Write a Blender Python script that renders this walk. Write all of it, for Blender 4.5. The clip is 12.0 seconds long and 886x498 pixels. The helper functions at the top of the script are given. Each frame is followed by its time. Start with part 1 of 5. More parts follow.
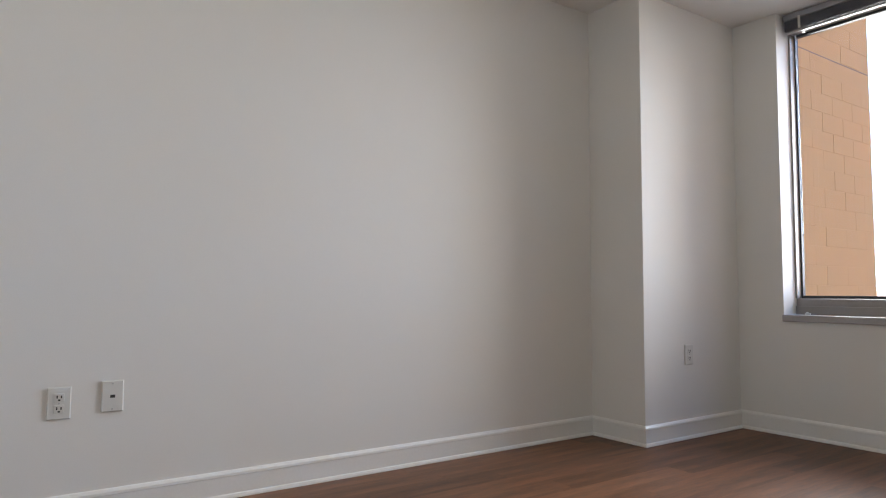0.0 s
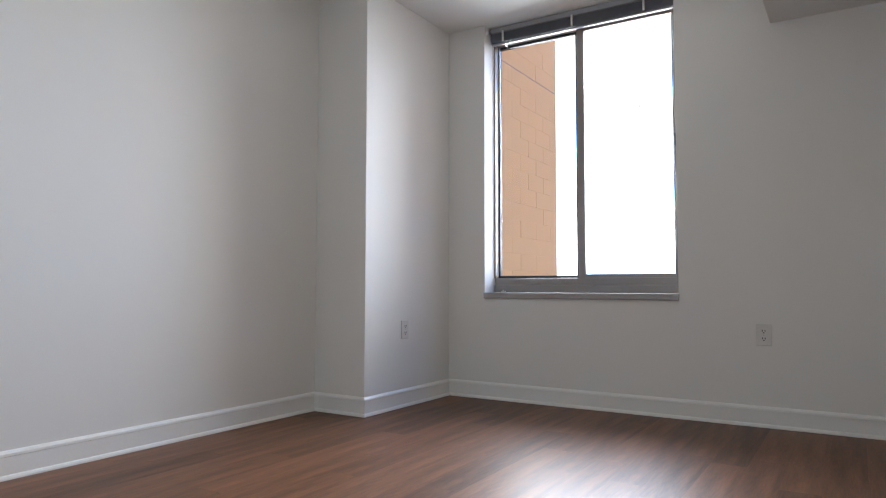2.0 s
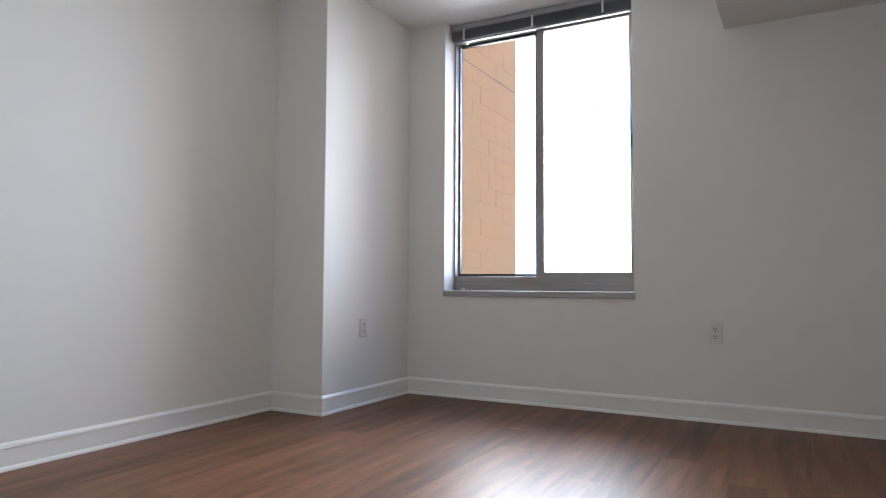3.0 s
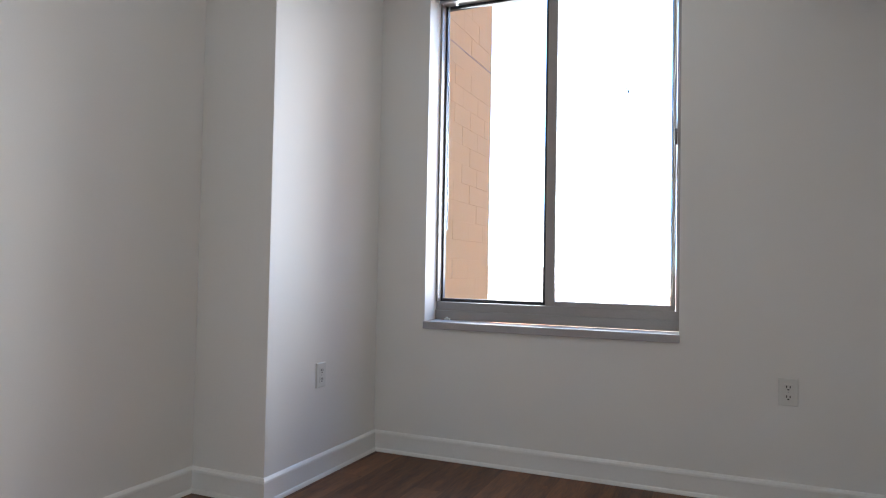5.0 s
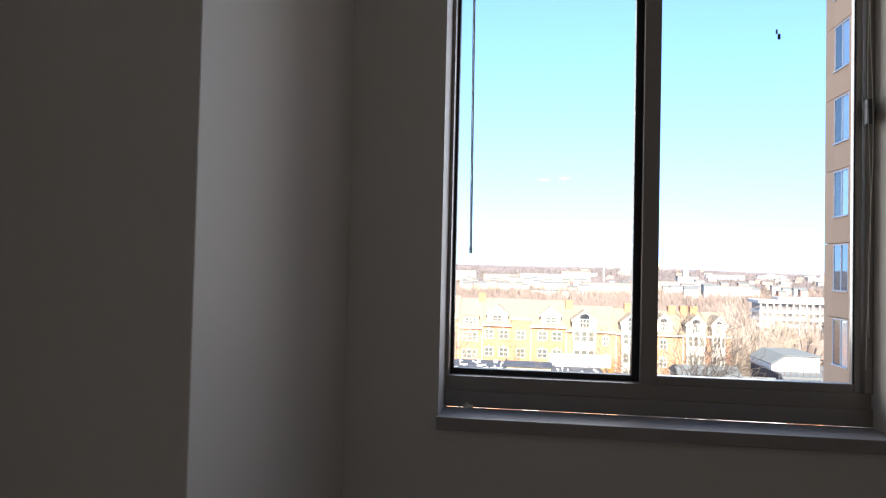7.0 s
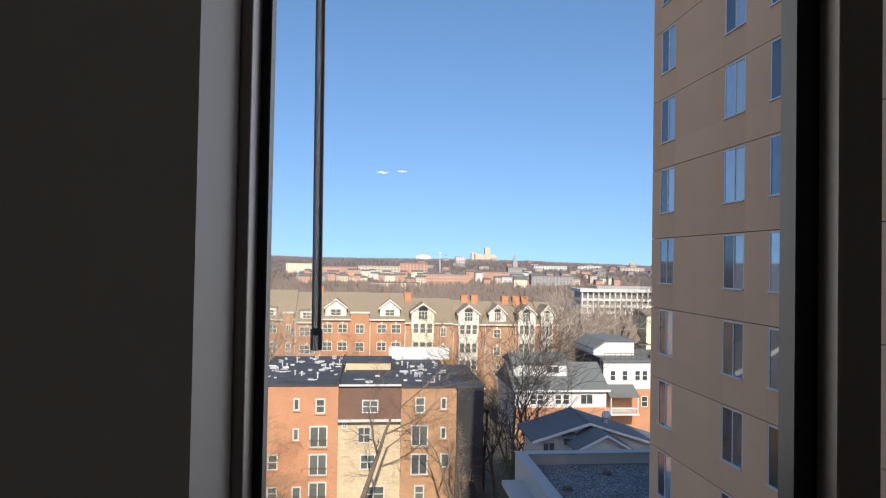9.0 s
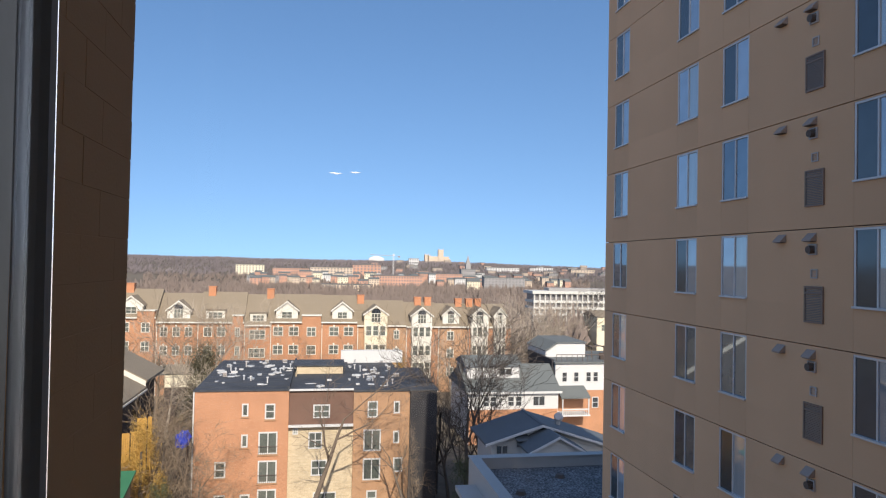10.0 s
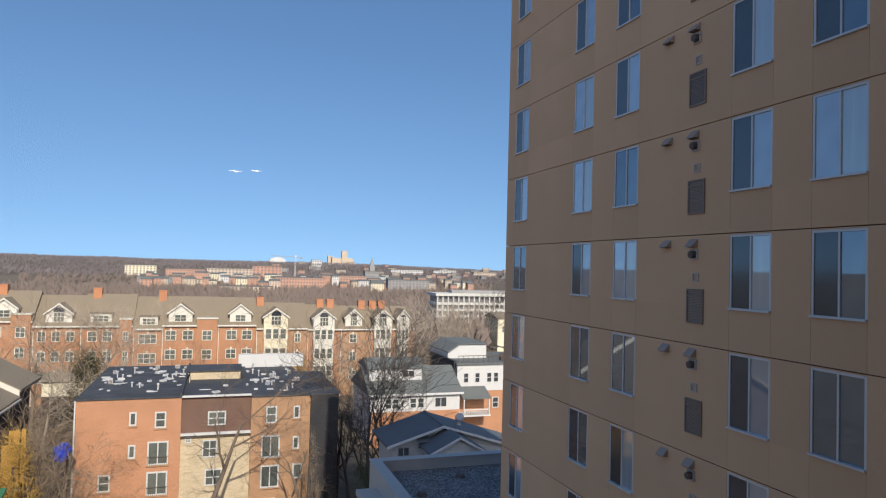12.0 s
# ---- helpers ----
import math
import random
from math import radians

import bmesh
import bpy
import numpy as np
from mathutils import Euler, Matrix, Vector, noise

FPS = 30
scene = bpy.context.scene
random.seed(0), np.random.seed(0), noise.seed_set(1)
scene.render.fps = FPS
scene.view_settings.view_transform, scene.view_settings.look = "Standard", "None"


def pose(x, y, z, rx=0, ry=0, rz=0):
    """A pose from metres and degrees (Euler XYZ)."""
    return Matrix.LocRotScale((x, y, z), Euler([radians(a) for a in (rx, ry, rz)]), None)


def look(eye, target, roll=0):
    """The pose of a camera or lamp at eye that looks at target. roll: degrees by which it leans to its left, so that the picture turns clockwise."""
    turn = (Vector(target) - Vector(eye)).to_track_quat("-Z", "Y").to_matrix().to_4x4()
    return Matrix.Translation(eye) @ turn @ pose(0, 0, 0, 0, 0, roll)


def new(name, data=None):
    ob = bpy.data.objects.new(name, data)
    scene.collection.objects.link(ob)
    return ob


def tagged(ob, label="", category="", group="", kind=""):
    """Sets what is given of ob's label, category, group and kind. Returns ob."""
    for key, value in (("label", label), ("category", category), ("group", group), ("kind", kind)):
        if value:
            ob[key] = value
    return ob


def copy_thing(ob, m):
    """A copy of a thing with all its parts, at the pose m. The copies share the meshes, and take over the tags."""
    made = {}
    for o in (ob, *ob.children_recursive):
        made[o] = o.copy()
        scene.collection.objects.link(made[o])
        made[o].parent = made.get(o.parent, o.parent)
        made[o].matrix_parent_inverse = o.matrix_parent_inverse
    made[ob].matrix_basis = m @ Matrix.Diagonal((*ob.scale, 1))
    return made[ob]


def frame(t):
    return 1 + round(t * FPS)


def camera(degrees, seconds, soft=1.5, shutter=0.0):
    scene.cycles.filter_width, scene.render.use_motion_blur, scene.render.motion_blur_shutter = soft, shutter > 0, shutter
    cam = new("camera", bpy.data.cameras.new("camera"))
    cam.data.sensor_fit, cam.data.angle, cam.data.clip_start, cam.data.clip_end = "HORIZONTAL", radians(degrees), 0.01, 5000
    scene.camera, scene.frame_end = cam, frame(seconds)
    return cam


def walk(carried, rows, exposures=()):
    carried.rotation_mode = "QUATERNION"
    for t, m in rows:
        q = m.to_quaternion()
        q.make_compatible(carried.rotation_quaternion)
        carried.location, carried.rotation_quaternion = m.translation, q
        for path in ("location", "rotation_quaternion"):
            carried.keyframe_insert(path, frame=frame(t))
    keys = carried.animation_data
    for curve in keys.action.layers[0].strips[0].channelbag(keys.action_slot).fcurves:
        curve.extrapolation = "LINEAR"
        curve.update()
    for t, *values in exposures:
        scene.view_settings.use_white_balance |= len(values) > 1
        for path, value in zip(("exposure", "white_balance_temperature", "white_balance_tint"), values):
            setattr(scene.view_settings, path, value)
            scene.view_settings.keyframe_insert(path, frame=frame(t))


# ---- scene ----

# ---- camera ----
cam = camera(67.6, 12.0, soft=1.15)
PATH = [
    (0, (2.561, -4.24, 0.908), (0.923, -3.1, 1.035), 0.2),
    (0.5, (2.591, -4.262, 0.847), (1.133, -2.899, 0.972), 0.15),
    (1, (2.590, -4.270, 0.816), (1.305, -2.742, 0.935), 0.15),
    (1.5, (2.615, -4.261, 0.803), (1.457, -2.635, 0.919), 0.1),
    (2, (2.615, -4.258, 0.802), (1.555, -2.566, 0.917), 0.1),
    (2.5, (2.622, -4.258, 0.812), (1.624, -2.528, 0.921), 0.15),
    (3, (2.611, -4.251, 0.807), (1.656, -2.497, 0.914), 0.3),
    (3.2, (2.595, -4.241, 0.810), (1.653, -2.480, 0.918), 0.4),
    (4.8, (2.005, -3.535, 1.024), (1.176, -1.716, 1.092), 1.0),
    (5, (1.882, -3.422, 1.063), (1.094, -1.585, 1.122), 1.09),
    (5.5, (1.561, -3.100, 1.089), (0.911, -1.210, 1.169), 1.5),
    (6, (1.248, -2.825, 1.148), (0.647, -0.920, 1.233), 1.2),
    (6.5, (0.857, -2.490, 1.198), (0.402, -0.540, 1.280), 1.35),
    (6.7, (0.710, -2.345, 1.215), (0.334, -0.382, 1.284), 1.35),
    (8.3, (0.452, -1.024, 1.346), (0.526, 0.974, 1.378), 1.0),
    (8.6, (0.426, -0.807, 1.359), (0.555, 1.189, 1.392), 0.95),
    (9, (0.440, -0.520, 1.370), (0.659, 1.468, 1.408), 1.0),
    (9.3, (0.464, -0.346, 1.383), (0.744, 1.634, 1.422), 1.05),
    (9.6, (0.465, -0.220, 1.400), (0.787, 1.754, 1.445), 1.1),
    (10, (0.462, -0.075, 1.425), (0.820, 1.892, 1.471), 1.15),
    (10.5, (0.551, -0.104, 1.422), (0.960, 1.853, 1.475), 1.2),
    (11, (0.575, -0.045, 1.420), (1.081, 1.890, 1.477), 1.3),
    (11.5, (0.555, -0.048, 1.423), (1.147, 1.862, 1.482), 1.4),
    (12, (0.519, -0.065, 1.428), (1.156, 1.829, 1.487), 1.5),
]
EXPOSURES = [(0, 4.15, 6650, 9), (1.5, 4.27, 6150, 8), (3.2, 4.38, 6100, 8), (5.0, 4.3, 6100, 8), (5.5, 4.1, 6150, 8), (6.0, 3.7, 6250, 8), (6.5, 2.95, 6500, 10), (6.7, 2.55, 6650, 10),
             (8.3, 0.52, 6650, 10), (9.0, 0.5, 6650, 10), (9.6, 0.44, 6650, 10), (10.0, 0.38, 6650, 10), (10.5, 0.26, 6600, 9), (12, 0.15, 6600, 9)]
walk(cam, [(t, look(e, g, r)) for t, e, g, r in PATH], EXPOSURES)

# ---- world, sun ----
SUN_EL, SUN_AZ = radians(36), radians(1.5)  # the sun stands behind the window wall, a little towards the tower
world = bpy.data.worlds.new("sky")
scene.world = world
world.use_nodes = True
wn = world.node_tree.nodes
sky = wn.new("ShaderNodeTexSky")
sky.sky_type, sky.sun_disc = "NISHITA", False
sky.sun_elevation, sky.sun_rotation = SUN_EL, math.pi - SUN_AZ
sky.altitude, sky.air_density, sky.dust_density, sky.ozone_density = 50, 1.0, 1.6, 2.4
wn["Background"].inputs[1].default_value = 0.155
# softens the sky's brightening towards the horizon
way, lift, level = wn.new("ShaderNodeTexCoord"), wn.new("ShaderNodeVectorMath"), wn.new("ShaderNodeVectorMath")
lift.operation, level.operation = "MULTIPLY_ADD", "NORMALIZE"
lift.inputs[1].default_value, lift.inputs[2].default_value = (1, 1, 1), (0, 0, 0.2)
world.node_tree.links.new(way.outputs["Generated"], lift.inputs[0])
world.node_tree.links.new(lift.outputs[0], level.inputs[0])
world.node_tree.links.new(level.outputs[0], sky.inputs[0])
rich = wn.new("ShaderNodeHueSaturation")
rich.inputs["Saturation"].default_value = 1.15
world.node_tree.links.new(sky.outputs[0], rich.inputs["Color"])
world.node_tree.links.new(rich.outputs[0], wn["Background"].inputs[0])
sun = new("sun", bpy.data.lights.new("sun", "SUN"))
sun.data.energy, sun.data.angle, sun.data.color = 3.9, radians(0.5), (1.0, 0.93, 0.82)
sun_from = Vector((math.sin(SUN_AZ) * math.cos(SUN_EL), -math.cos(SUN_AZ) * math.cos(SUN_EL), math.sin(SUN_EL)))
sun.matrix_world = look(sun_from * 60, (0, 0, 0))
# the sky's light in the window opening
day = new("window_daylight", bpy.data.lights.new("window_daylight", "AREA"))
day.data.shape, day.data.size, day.data.size_y = "RECTANGLE", 1.30, 1.70
day.data.spread = radians(97)
day.data.energy, day.data.color = 4.3, (0.965, 0.985, 1.01)
day.matrix_world = look((0.986, 0.50, 1.82), (1.29, -1, 1.50))


# ---- materials ----
def mat(name, col, rough=0.6, metal=0.0, var=0.15, s1=1.5, s2=40.0, bump=0.1, rnd=0.0, stretch=(1, 1, 1), spec=0.5, dist=0.004):
    """Procedural surface: two scales of noise in colour, a fine one in relief, and a tone per object."""
    m = bpy.data.materials.new(name)
    m.use_nodes = True
    n, l = m.node_tree.nodes, m.node_tree.links
    b = n["Principled BSDF"]
    b.inputs["Roughness"].default_value, b.inputs["Metallic"].default_value = rough, metal
    b.inputs["Specular IOR Level"].default_value = spec
    tc, mp = n.new("ShaderNodeTexCoord"), n.new("ShaderNodeMapping")
    mp.inputs["Scale"].default_value = stretch
    l.new(tc.outputs["Object"], mp.inputs[0])
    n1, n2 = n.new("ShaderNodeTexNoise"), n.new("ShaderNodeTexNoise")
    n1.inputs["Scale"].default_value, n2.inputs["Scale"].default_value = s1, s2
    n1.inputs["Detail"].default_value, n2.inputs["Detail"].default_value = 4, 5
    l.new(mp.outputs[0], n1.inputs[0])
    l.new(mp.outputs[0], n2.inputs[0])
    add = n.new("ShaderNodeMath")
    add.operation = "ADD"
    l.new(n1.outputs["Fac"], add.inputs[0])
    l.new(n2.outputs["Fac"], add.inputs[1])
    last = add.outputs[0]
    if rnd:
        oi, mul = n.new("ShaderNodeObjectInfo"), n.new("ShaderNodeMath")
        mul.operation = "MULTIPLY_ADD"
        mul.inputs[1].default_value = rnd
        l.new(oi.outputs["Random"], mul.inputs[0])
        l.new(last, mul.inputs[2])
        last = mul.outputs[0]
    rg = n.new("ShaderNodeMapRange")
    rg.inputs["From Min"].default_value, rg.inputs["From Max"].default_value = 0.6, 1.4 + rnd
    rg.inputs["To Min"].default_value, rg.inputs["To Max"].default_value = 1 - var, 1 + var
    l.new(last, rg.inputs["Value"])
    mx = n.new("ShaderNodeVectorMath")
    mx.operation = "SCALE"
    mx.inputs[0].default_value = col
    l.new(rg.outputs[0], mx.inputs["Scale"])
    l.new(mx.outputs[0], b.inputs["Base Color"])
    if bump:
        bp = n.new("ShaderNodeBump")
        bp.inputs["Strength"].default_value, bp.inputs["Distance"].default_value = bump, dist
        l.new(n2.outputs["Fac"], bp.inputs["Height"])
        l.new(bp.outputs[0], b.inputs["Normal"])
    return m


def brick_mat(name, c1, c2, mortar, w=0.22, h=0.075, joint=0.01, rot=(1.5708, 0, 0)):
    """Brickwork of far walls, on the object's own coordinates."""
    m = mat(name, c1, 0.85, var=0.2, s1=0.4, s2=6)
    n, l = m.node_tree.nodes, m.node_tree.links
    b = n["Principled BSDF"]
    tc, mp, br = n.new("ShaderNodeTexCoord"), n.new("ShaderNodeMapping"), n.new("ShaderNodeTexBrick")
    mp.inputs["Rotation"].default_value = rot
    l.new(tc.outputs["Object"], mp.inputs[0])
    l.new(mp.outputs[0], br.inputs[0])
    br.inputs["Color1"].default_value, br.inputs["Color2"].default_value, br.inputs["Mortar"].default_value = (*c1, 1), (*c2, 1), (*mortar, 1)
    br.inputs["Scale"].default_value, br.inputs["Mortar Size"].default_value = 1.0, joint
    br.inputs["Brick Width"].default_value, br.inputs["Row Height"].default_value = w, h
    old = b.inputs["Base Color"].links[0].from_socket
    mul, nrm = n.new("ShaderNodeVectorMath"), n.new("ShaderNodeVectorMath")
    nrm.operation, mul.operation = "DIVIDE", "MULTIPLY"
    nrm.inputs[1].default_value = c1
    l.new(old, nrm.inputs[0])
    l.new(nrm.outputs[0], mul.inputs[0])
    l.new(br.outputs["Color"], mul.inputs[1])
    l.new(mul.outputs[0], b.inputs["Base Color"])
    return m


def glass_mat(name, tint=(1, 1, 1), strength=1.0):
    m = bpy.data.materials.new(name)
    m.use_nodes = True
    n, l = m.node_tree.nodes, m.node_tree.links
    n.remove(n["Principled BSDF"])
    tr, gl, mx, fr = n.new("ShaderNodeBsdfTransparent"), n.new("ShaderNodeBsdfGlossy"), n.new("ShaderNodeMixShader"), n.new("ShaderNodeLayerWeight")
    rg = n.new("ShaderNodeMath")
    rg.operation = "MULTIPLY_ADD"
    rg.inputs[1].default_value, rg.inputs[2].default_value = 0.35 * strength, 0.015
    tr.inputs[0].default_value = (*tint, 1)
    gl.inputs["Roughness"].default_value = 0.0
    pw = n.new("ShaderNodeMath")
    pw.operation = "POWER"
    pw.inputs[1].default_value = 4.0
    fr.inputs[0].default_value = 0.5
    l.new(fr.outputs["Facing"], pw.inputs[0])
    l.new(pw.outputs[0], rg.inputs[0])
    l.new(rg.outputs[0], mx.inputs[0])
    l.new(tr.outputs[0], mx.inputs[1])
    l.new(gl.outputs[0], mx.inputs[2])
    l.new(mx.outputs[0], n["Material Output"].inputs[0])
    return m


def wood_floor(name):
    m = mat(name, (0.150, 0.067, 0.033), 0.32, var=1.0, s1=2.2, s2=16, bump=0.08, rnd=0.3, stretch=(9, 0.8, 1), dist=0.002)
    n, l = m.node_tree.nodes, m.node_tree.links
    rg = n.new("ShaderNodeMapRange")
    rg.inputs["To Min"].default_value, rg.inputs["To Max"].default_value = 0.30, 0.50
    n["Principled BSDF"].inputs["Specular IOR Level"].default_value = 0.2
    noises = [q for q in n if q.type == "TEX_NOISE"]
    l.new(noises[1].outputs["Fac"], rg.inputs["Value"])
    l.new(rg.outputs[0], n["Principled BSDF"].inputs["Roughness"])
    return m


WALL = mat("wall_paint", (0.76, 0.745, 0.71), 0.62, var=0.025, s1=0.8, s2=220, bump=0.10, dist=0.0015)
CEIL = mat("ceiling_paint", (0.78, 0.77, 0.745), 0.8, var=0.02, s1=0.8, s2=260, bump=0.12, dist=0.0015)
TRIM = mat("trim_paint", (0.80, 0.79, 0.76), 0.35, var=0.03, s1=2, s2=80, bump=0.04, dist=0.001)
PLANK = wood_floor("wood_plank")
SLAB = mat("slab", (0.05, 0.035, 0.025), 0.9)
ALU = mat("bronze_grey_aluminium", (0.30, 0.275, 0.255), 0.42, 0.35, var=0.08, s1=3, s2=120, bump=0.03, dist=0.001)
GASKET = mat("dark_gasket", (0.03, 0.03, 0.032), 0.55, var=0.1)
SILL = mat("sill_stone", (0.38, 0.36, 0.355), 0.4, var=0.08, s1=8, s2=160, bump=0.03, dist=0.001)
PLASTIC = mat("white_plastic", (0.67, 0.665, 0.63), 0.35, var=0.03, bump=0.0)
SLOT = mat("dark_slot", (0.03, 0.03, 0.03), 0.6, var=0.05, bump=0.0)
BLIND = mat("grey_blind_metal", (0.34, 0.34, 0.36), 0.45, 0.3, var=0.06, bump=0.02)
SLAT = mat("blind_slat", (0.17, 0.175, 0.20), 0.5, 0.2, var=0.08, bump=0.02)
PANEL = mat("curtained_pane", (0.115, 0.125, 0.11), 0.08, var=0.5, s1=1.2, s2=4, bump=0.0, rnd=0.8)
TRIMC = mat("cream_trim", (0.63, 0.60, 0.52), 0.6, var=0.06, s1=1, s2=12)
# far woods, with the distance haze mixed into the base colour as mauve grey
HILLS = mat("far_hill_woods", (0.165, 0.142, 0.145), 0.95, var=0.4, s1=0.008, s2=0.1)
# dark brown; on the brown-roofed house it also stands in for shade
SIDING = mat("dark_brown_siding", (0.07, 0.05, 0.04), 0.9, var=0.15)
WAND = mat("wand_plastic", (0.44, 0.47, 0.52), 0.2, var=0.03, bump=0.0)
WAND.node_tree.nodes["Principled BSDF"].inputs["Transmission Weight"].default_value = 0.3
METAL = mat("brushed_metal", (0.5, 0.5, 0.5), 0.35, 0.9, var=0.05, bump=0.02)
GLASS = glass_mat("window_glass")
BLOCK = mat("orange_block", (0.375, 0.222, 0.092), 0.9, var=0.09, s1=2.5, s2=60, bump=0.4, rnd=0.05)
MORTAR = mat("mortar", (0.365, 0.215, 0.092), 0.95, var=0.15, s2=90, bump=0.4)
PRECAST = mat("brown_precast", (0.69, 0.418, 0.236), 0.85, var=0.17, s1=0.55, s2=26, bump=0.2, rnd=0.25, stretch=(1, 1, 0.55))
JOINT = mat("panel_joint", (0.045, 0.035, 0.03), 0.9)
LTFRAME = mat("light_window_frame", (0.62, 0.61, 0.60), 0.4, 0.15, var=0.05, bump=0.02)
PANE = mat("dark_pane", (0.035, 0.042, 0.05), 0.03, var=0.3, s1=0.8, s2=3, bump=0.0, rnd=0.4, spec=1.0)
SHEER = mat("pale_pane", (0.42, 0.47, 0.52), 0.03, 0.42, var=0.35, s1=0.5, s2=2.0, bump=0.0, rnd=0.5)
CURTAIN = mat("curtained_reflecting_pane", (0.50, 0.54, 0.55), 0.03, 0.35, var=0.18, s1=1.2, s2=6, bump=0.0, rnd=0.3, stretch=(5, 5, 0.2))
DEEP = mat("clear_reflecting_pane", (0.19, 0.23, 0.27), 0.02, 0.6, var=0.4, s1=0.6, s2=2.0, bump=0.0, rnd=0.5)
SCREEN = mat("screened_pane", (0.085, 0.10, 0.11), 0.10, 0.3, var=0.4, s1=0.8, s2=3, bump=0.0, rnd=0.4)
for q, ior in ((PANE, 1.9), (SHEER, 2.3), (CURTAIN, 2.0), (DEEP, 2.4), (SCREEN, 1.9)):
    q.node_tree.nodes["Principled BSDF"].inputs["IOR"].default_value = ior
VENT = mat("vent_metal", (0.38, 0.30, 0.25), 0.6, 0.2, var=0.1)
GRILLE = mat("grille_frame_paint", (0.26, 0.18, 0.135), 0.6, 0.1, var=0.1)
LOUVRE = mat("louvre_metal", (0.235, 0.20, 0.18), 0.55, 0.3, var=0.12)
VENTD = mat("vent_dark", (0.11, 0.085, 0.07), 0.7)
VENTL = mat("vent_light", (0.45, 0.42, 0.40), 0.6)
BRICK_O = brick_mat("orange_brick", (0.50, 0.235, 0.12), (0.43, 0.19, 0.095), (0.46, 0.27, 0.17))
BRICK_T = brick_mat("tan_brick", (0.44, 0.24, 0.12), (0.38, 0.20, 0.10), (0.42, 0.28, 0.18))
BRICK_R = brick_mat("red_brick", (0.47, 0.215, 0.10), (0.39, 0.17, 0.08), (0.42, 0.25, 0.16))
BRICK_B = brick_mat("beige_brick", (0.58, 0.47, 0.31), (0.5, 0.39, 0.25), (0.55, 0.46, 0.33), 0.4, 0.15, 0.012)
MANSARD = mat("brown_shingle", (0.15, 0.085, 0.06), 0.9, var=0.2, s1=1, s2=9, bump=0.3, dist=0.02)
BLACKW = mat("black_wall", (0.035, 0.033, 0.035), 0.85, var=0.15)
TAR = mat("dark_roofing", (0.05, 0.053, 0.06), 0.8, var=0.55, s1=0.5, s2=4, bump=0.2)
WHITE = mat("white_paint", (0.57, 0.56, 0.54), 0.6, var=0.05, s1=1, s2=12)
OFFWHITE = mat("weathered_white_concrete", (0.56, 0.545, 0.50), 0.8, var=0.12, s1=0.2, s2=2)
CREAM = mat("cream_paint", (0.70, 0.62, 0.45), 0.7, var=0.06, s1=1, s2=12)
ROOFB = mat("brown_shingle_roof", (0.225, 0.18, 0.125), 0.9, var=0.12, s1=0.6, s2=8, bump=0.3, dist=0.03)
ROOFG = mat("grey_shingle_roof", (0.125, 0.135, 0.13), 0.9, var=0.12, s1=0.6, s2=8, bump=0.3, dist=0.03)
# white siding greyed down, the shade around the slate-roof house put into the colour
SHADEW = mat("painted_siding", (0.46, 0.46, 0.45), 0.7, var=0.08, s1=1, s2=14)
ROOFBL = mat("slate_blue_roof", (0.11, 0.125, 0.135), 0.8, var=0.12, s1=0.6, s2=8, bump=0.3, dist=0.03)
GRAVEL = mat("roof_gravel", (0.15, 0.15, 0.15), 0.95, var=0.3, s1=1.0, s2=9, bump=0.6, dist=0.05)
gn, gl = GRAVEL.node_tree.nodes, GRAVEL.node_tree.links
stone, spread, tint, where = gn.new("ShaderNodeTexVoronoi"), gn.new("ShaderNodeMapRange"), gn.new("ShaderNodeVectorMath"), gn.new("ShaderNodeTexCoord")
stone.inputs["Scale"].default_value = 13.0
spread.inputs["From Min"].default_value, spread.inputs["From Max"].default_value = 0.25, 1.0
spread.inputs["To Min"].default_value, spread.inputs["To Max"].default_value = 0.5, 2.2
tint.operation = "SCALE"
gl.new(where.outputs["Object"], stone.inputs["Vector"])
gl.new(stone.outputs["Color"], spread.inputs["Value"])
gl.new(gn["Principled BSDF"].inputs["Base Color"].links[0].from_socket, tint.inputs[0])
gl.new(spread.outputs[0], tint.inputs["Scale"])
gl.new(tint.outputs[0], gn["Principled BSDF"].inputs["Base Color"])
PARAPET = mat("parapet_metal", (0.40, 0.39, 0.37), 0.6, var=0.06)
WOODY = mat("yellow_fence_wood", (0.46, 0.25, 0.055), 0.8, var=0.15, rnd=0.3, stretch=(6, 6, 0.6))
PATCH = mat("weathered_flashing", (0.44, 0.45, 0.46), 0.6, var=0.25, s1=2, s2=12)
GREEN = mat("green_metal_roof", (0.04, 0.15, 0.07), 0.5, var=0.1)
TARP = mat("blue_tarp", (0.02, 0.05, 0.40), 0.5, var=0.2)
BARK = mat("grey_bark", (0.36, 0.30, 0.235), 0.95, var=0.3, s1=1, s2=9, bump=0.5, dist=0.03)
BARKB = mat("brown_bark", (0.16, 0.12, 0.088), 0.95, var=0.35, s1=1, s2=9, bump=0.5, dist=0.03)
BARKD = mat("dark_bark", (0.075, 0.06, 0.05), 0.95, var=0.3, s1=1, s2=9, bump=0.5, dist=0.03)
TWIG = mat("brown_twig", (0.25, 0.185, 0.125), 0.95, var=0.25, s1=0.5, s2=4)
TWIGY = mat("yellow_leaf", (0.40, 0.24, 0.055), 0.9, var=0.35, s1=0.8, s2=5)
CONIF = mat("conifer_needles", (0.115, 0.10, 0.06), 0.95, var=0.4, s1=1, s2=7)
EVER = mat("evergreen_needles", (0.085, 0.095, 0.045), 0.95, var=0.35, s1=1, s2=7)
GROUND = mat("winter_ground", (0.13, 0.105, 0.075), 0.95, var=0.4, s1=0.02, s2=0.35, bump=0.3, dist=0.5)
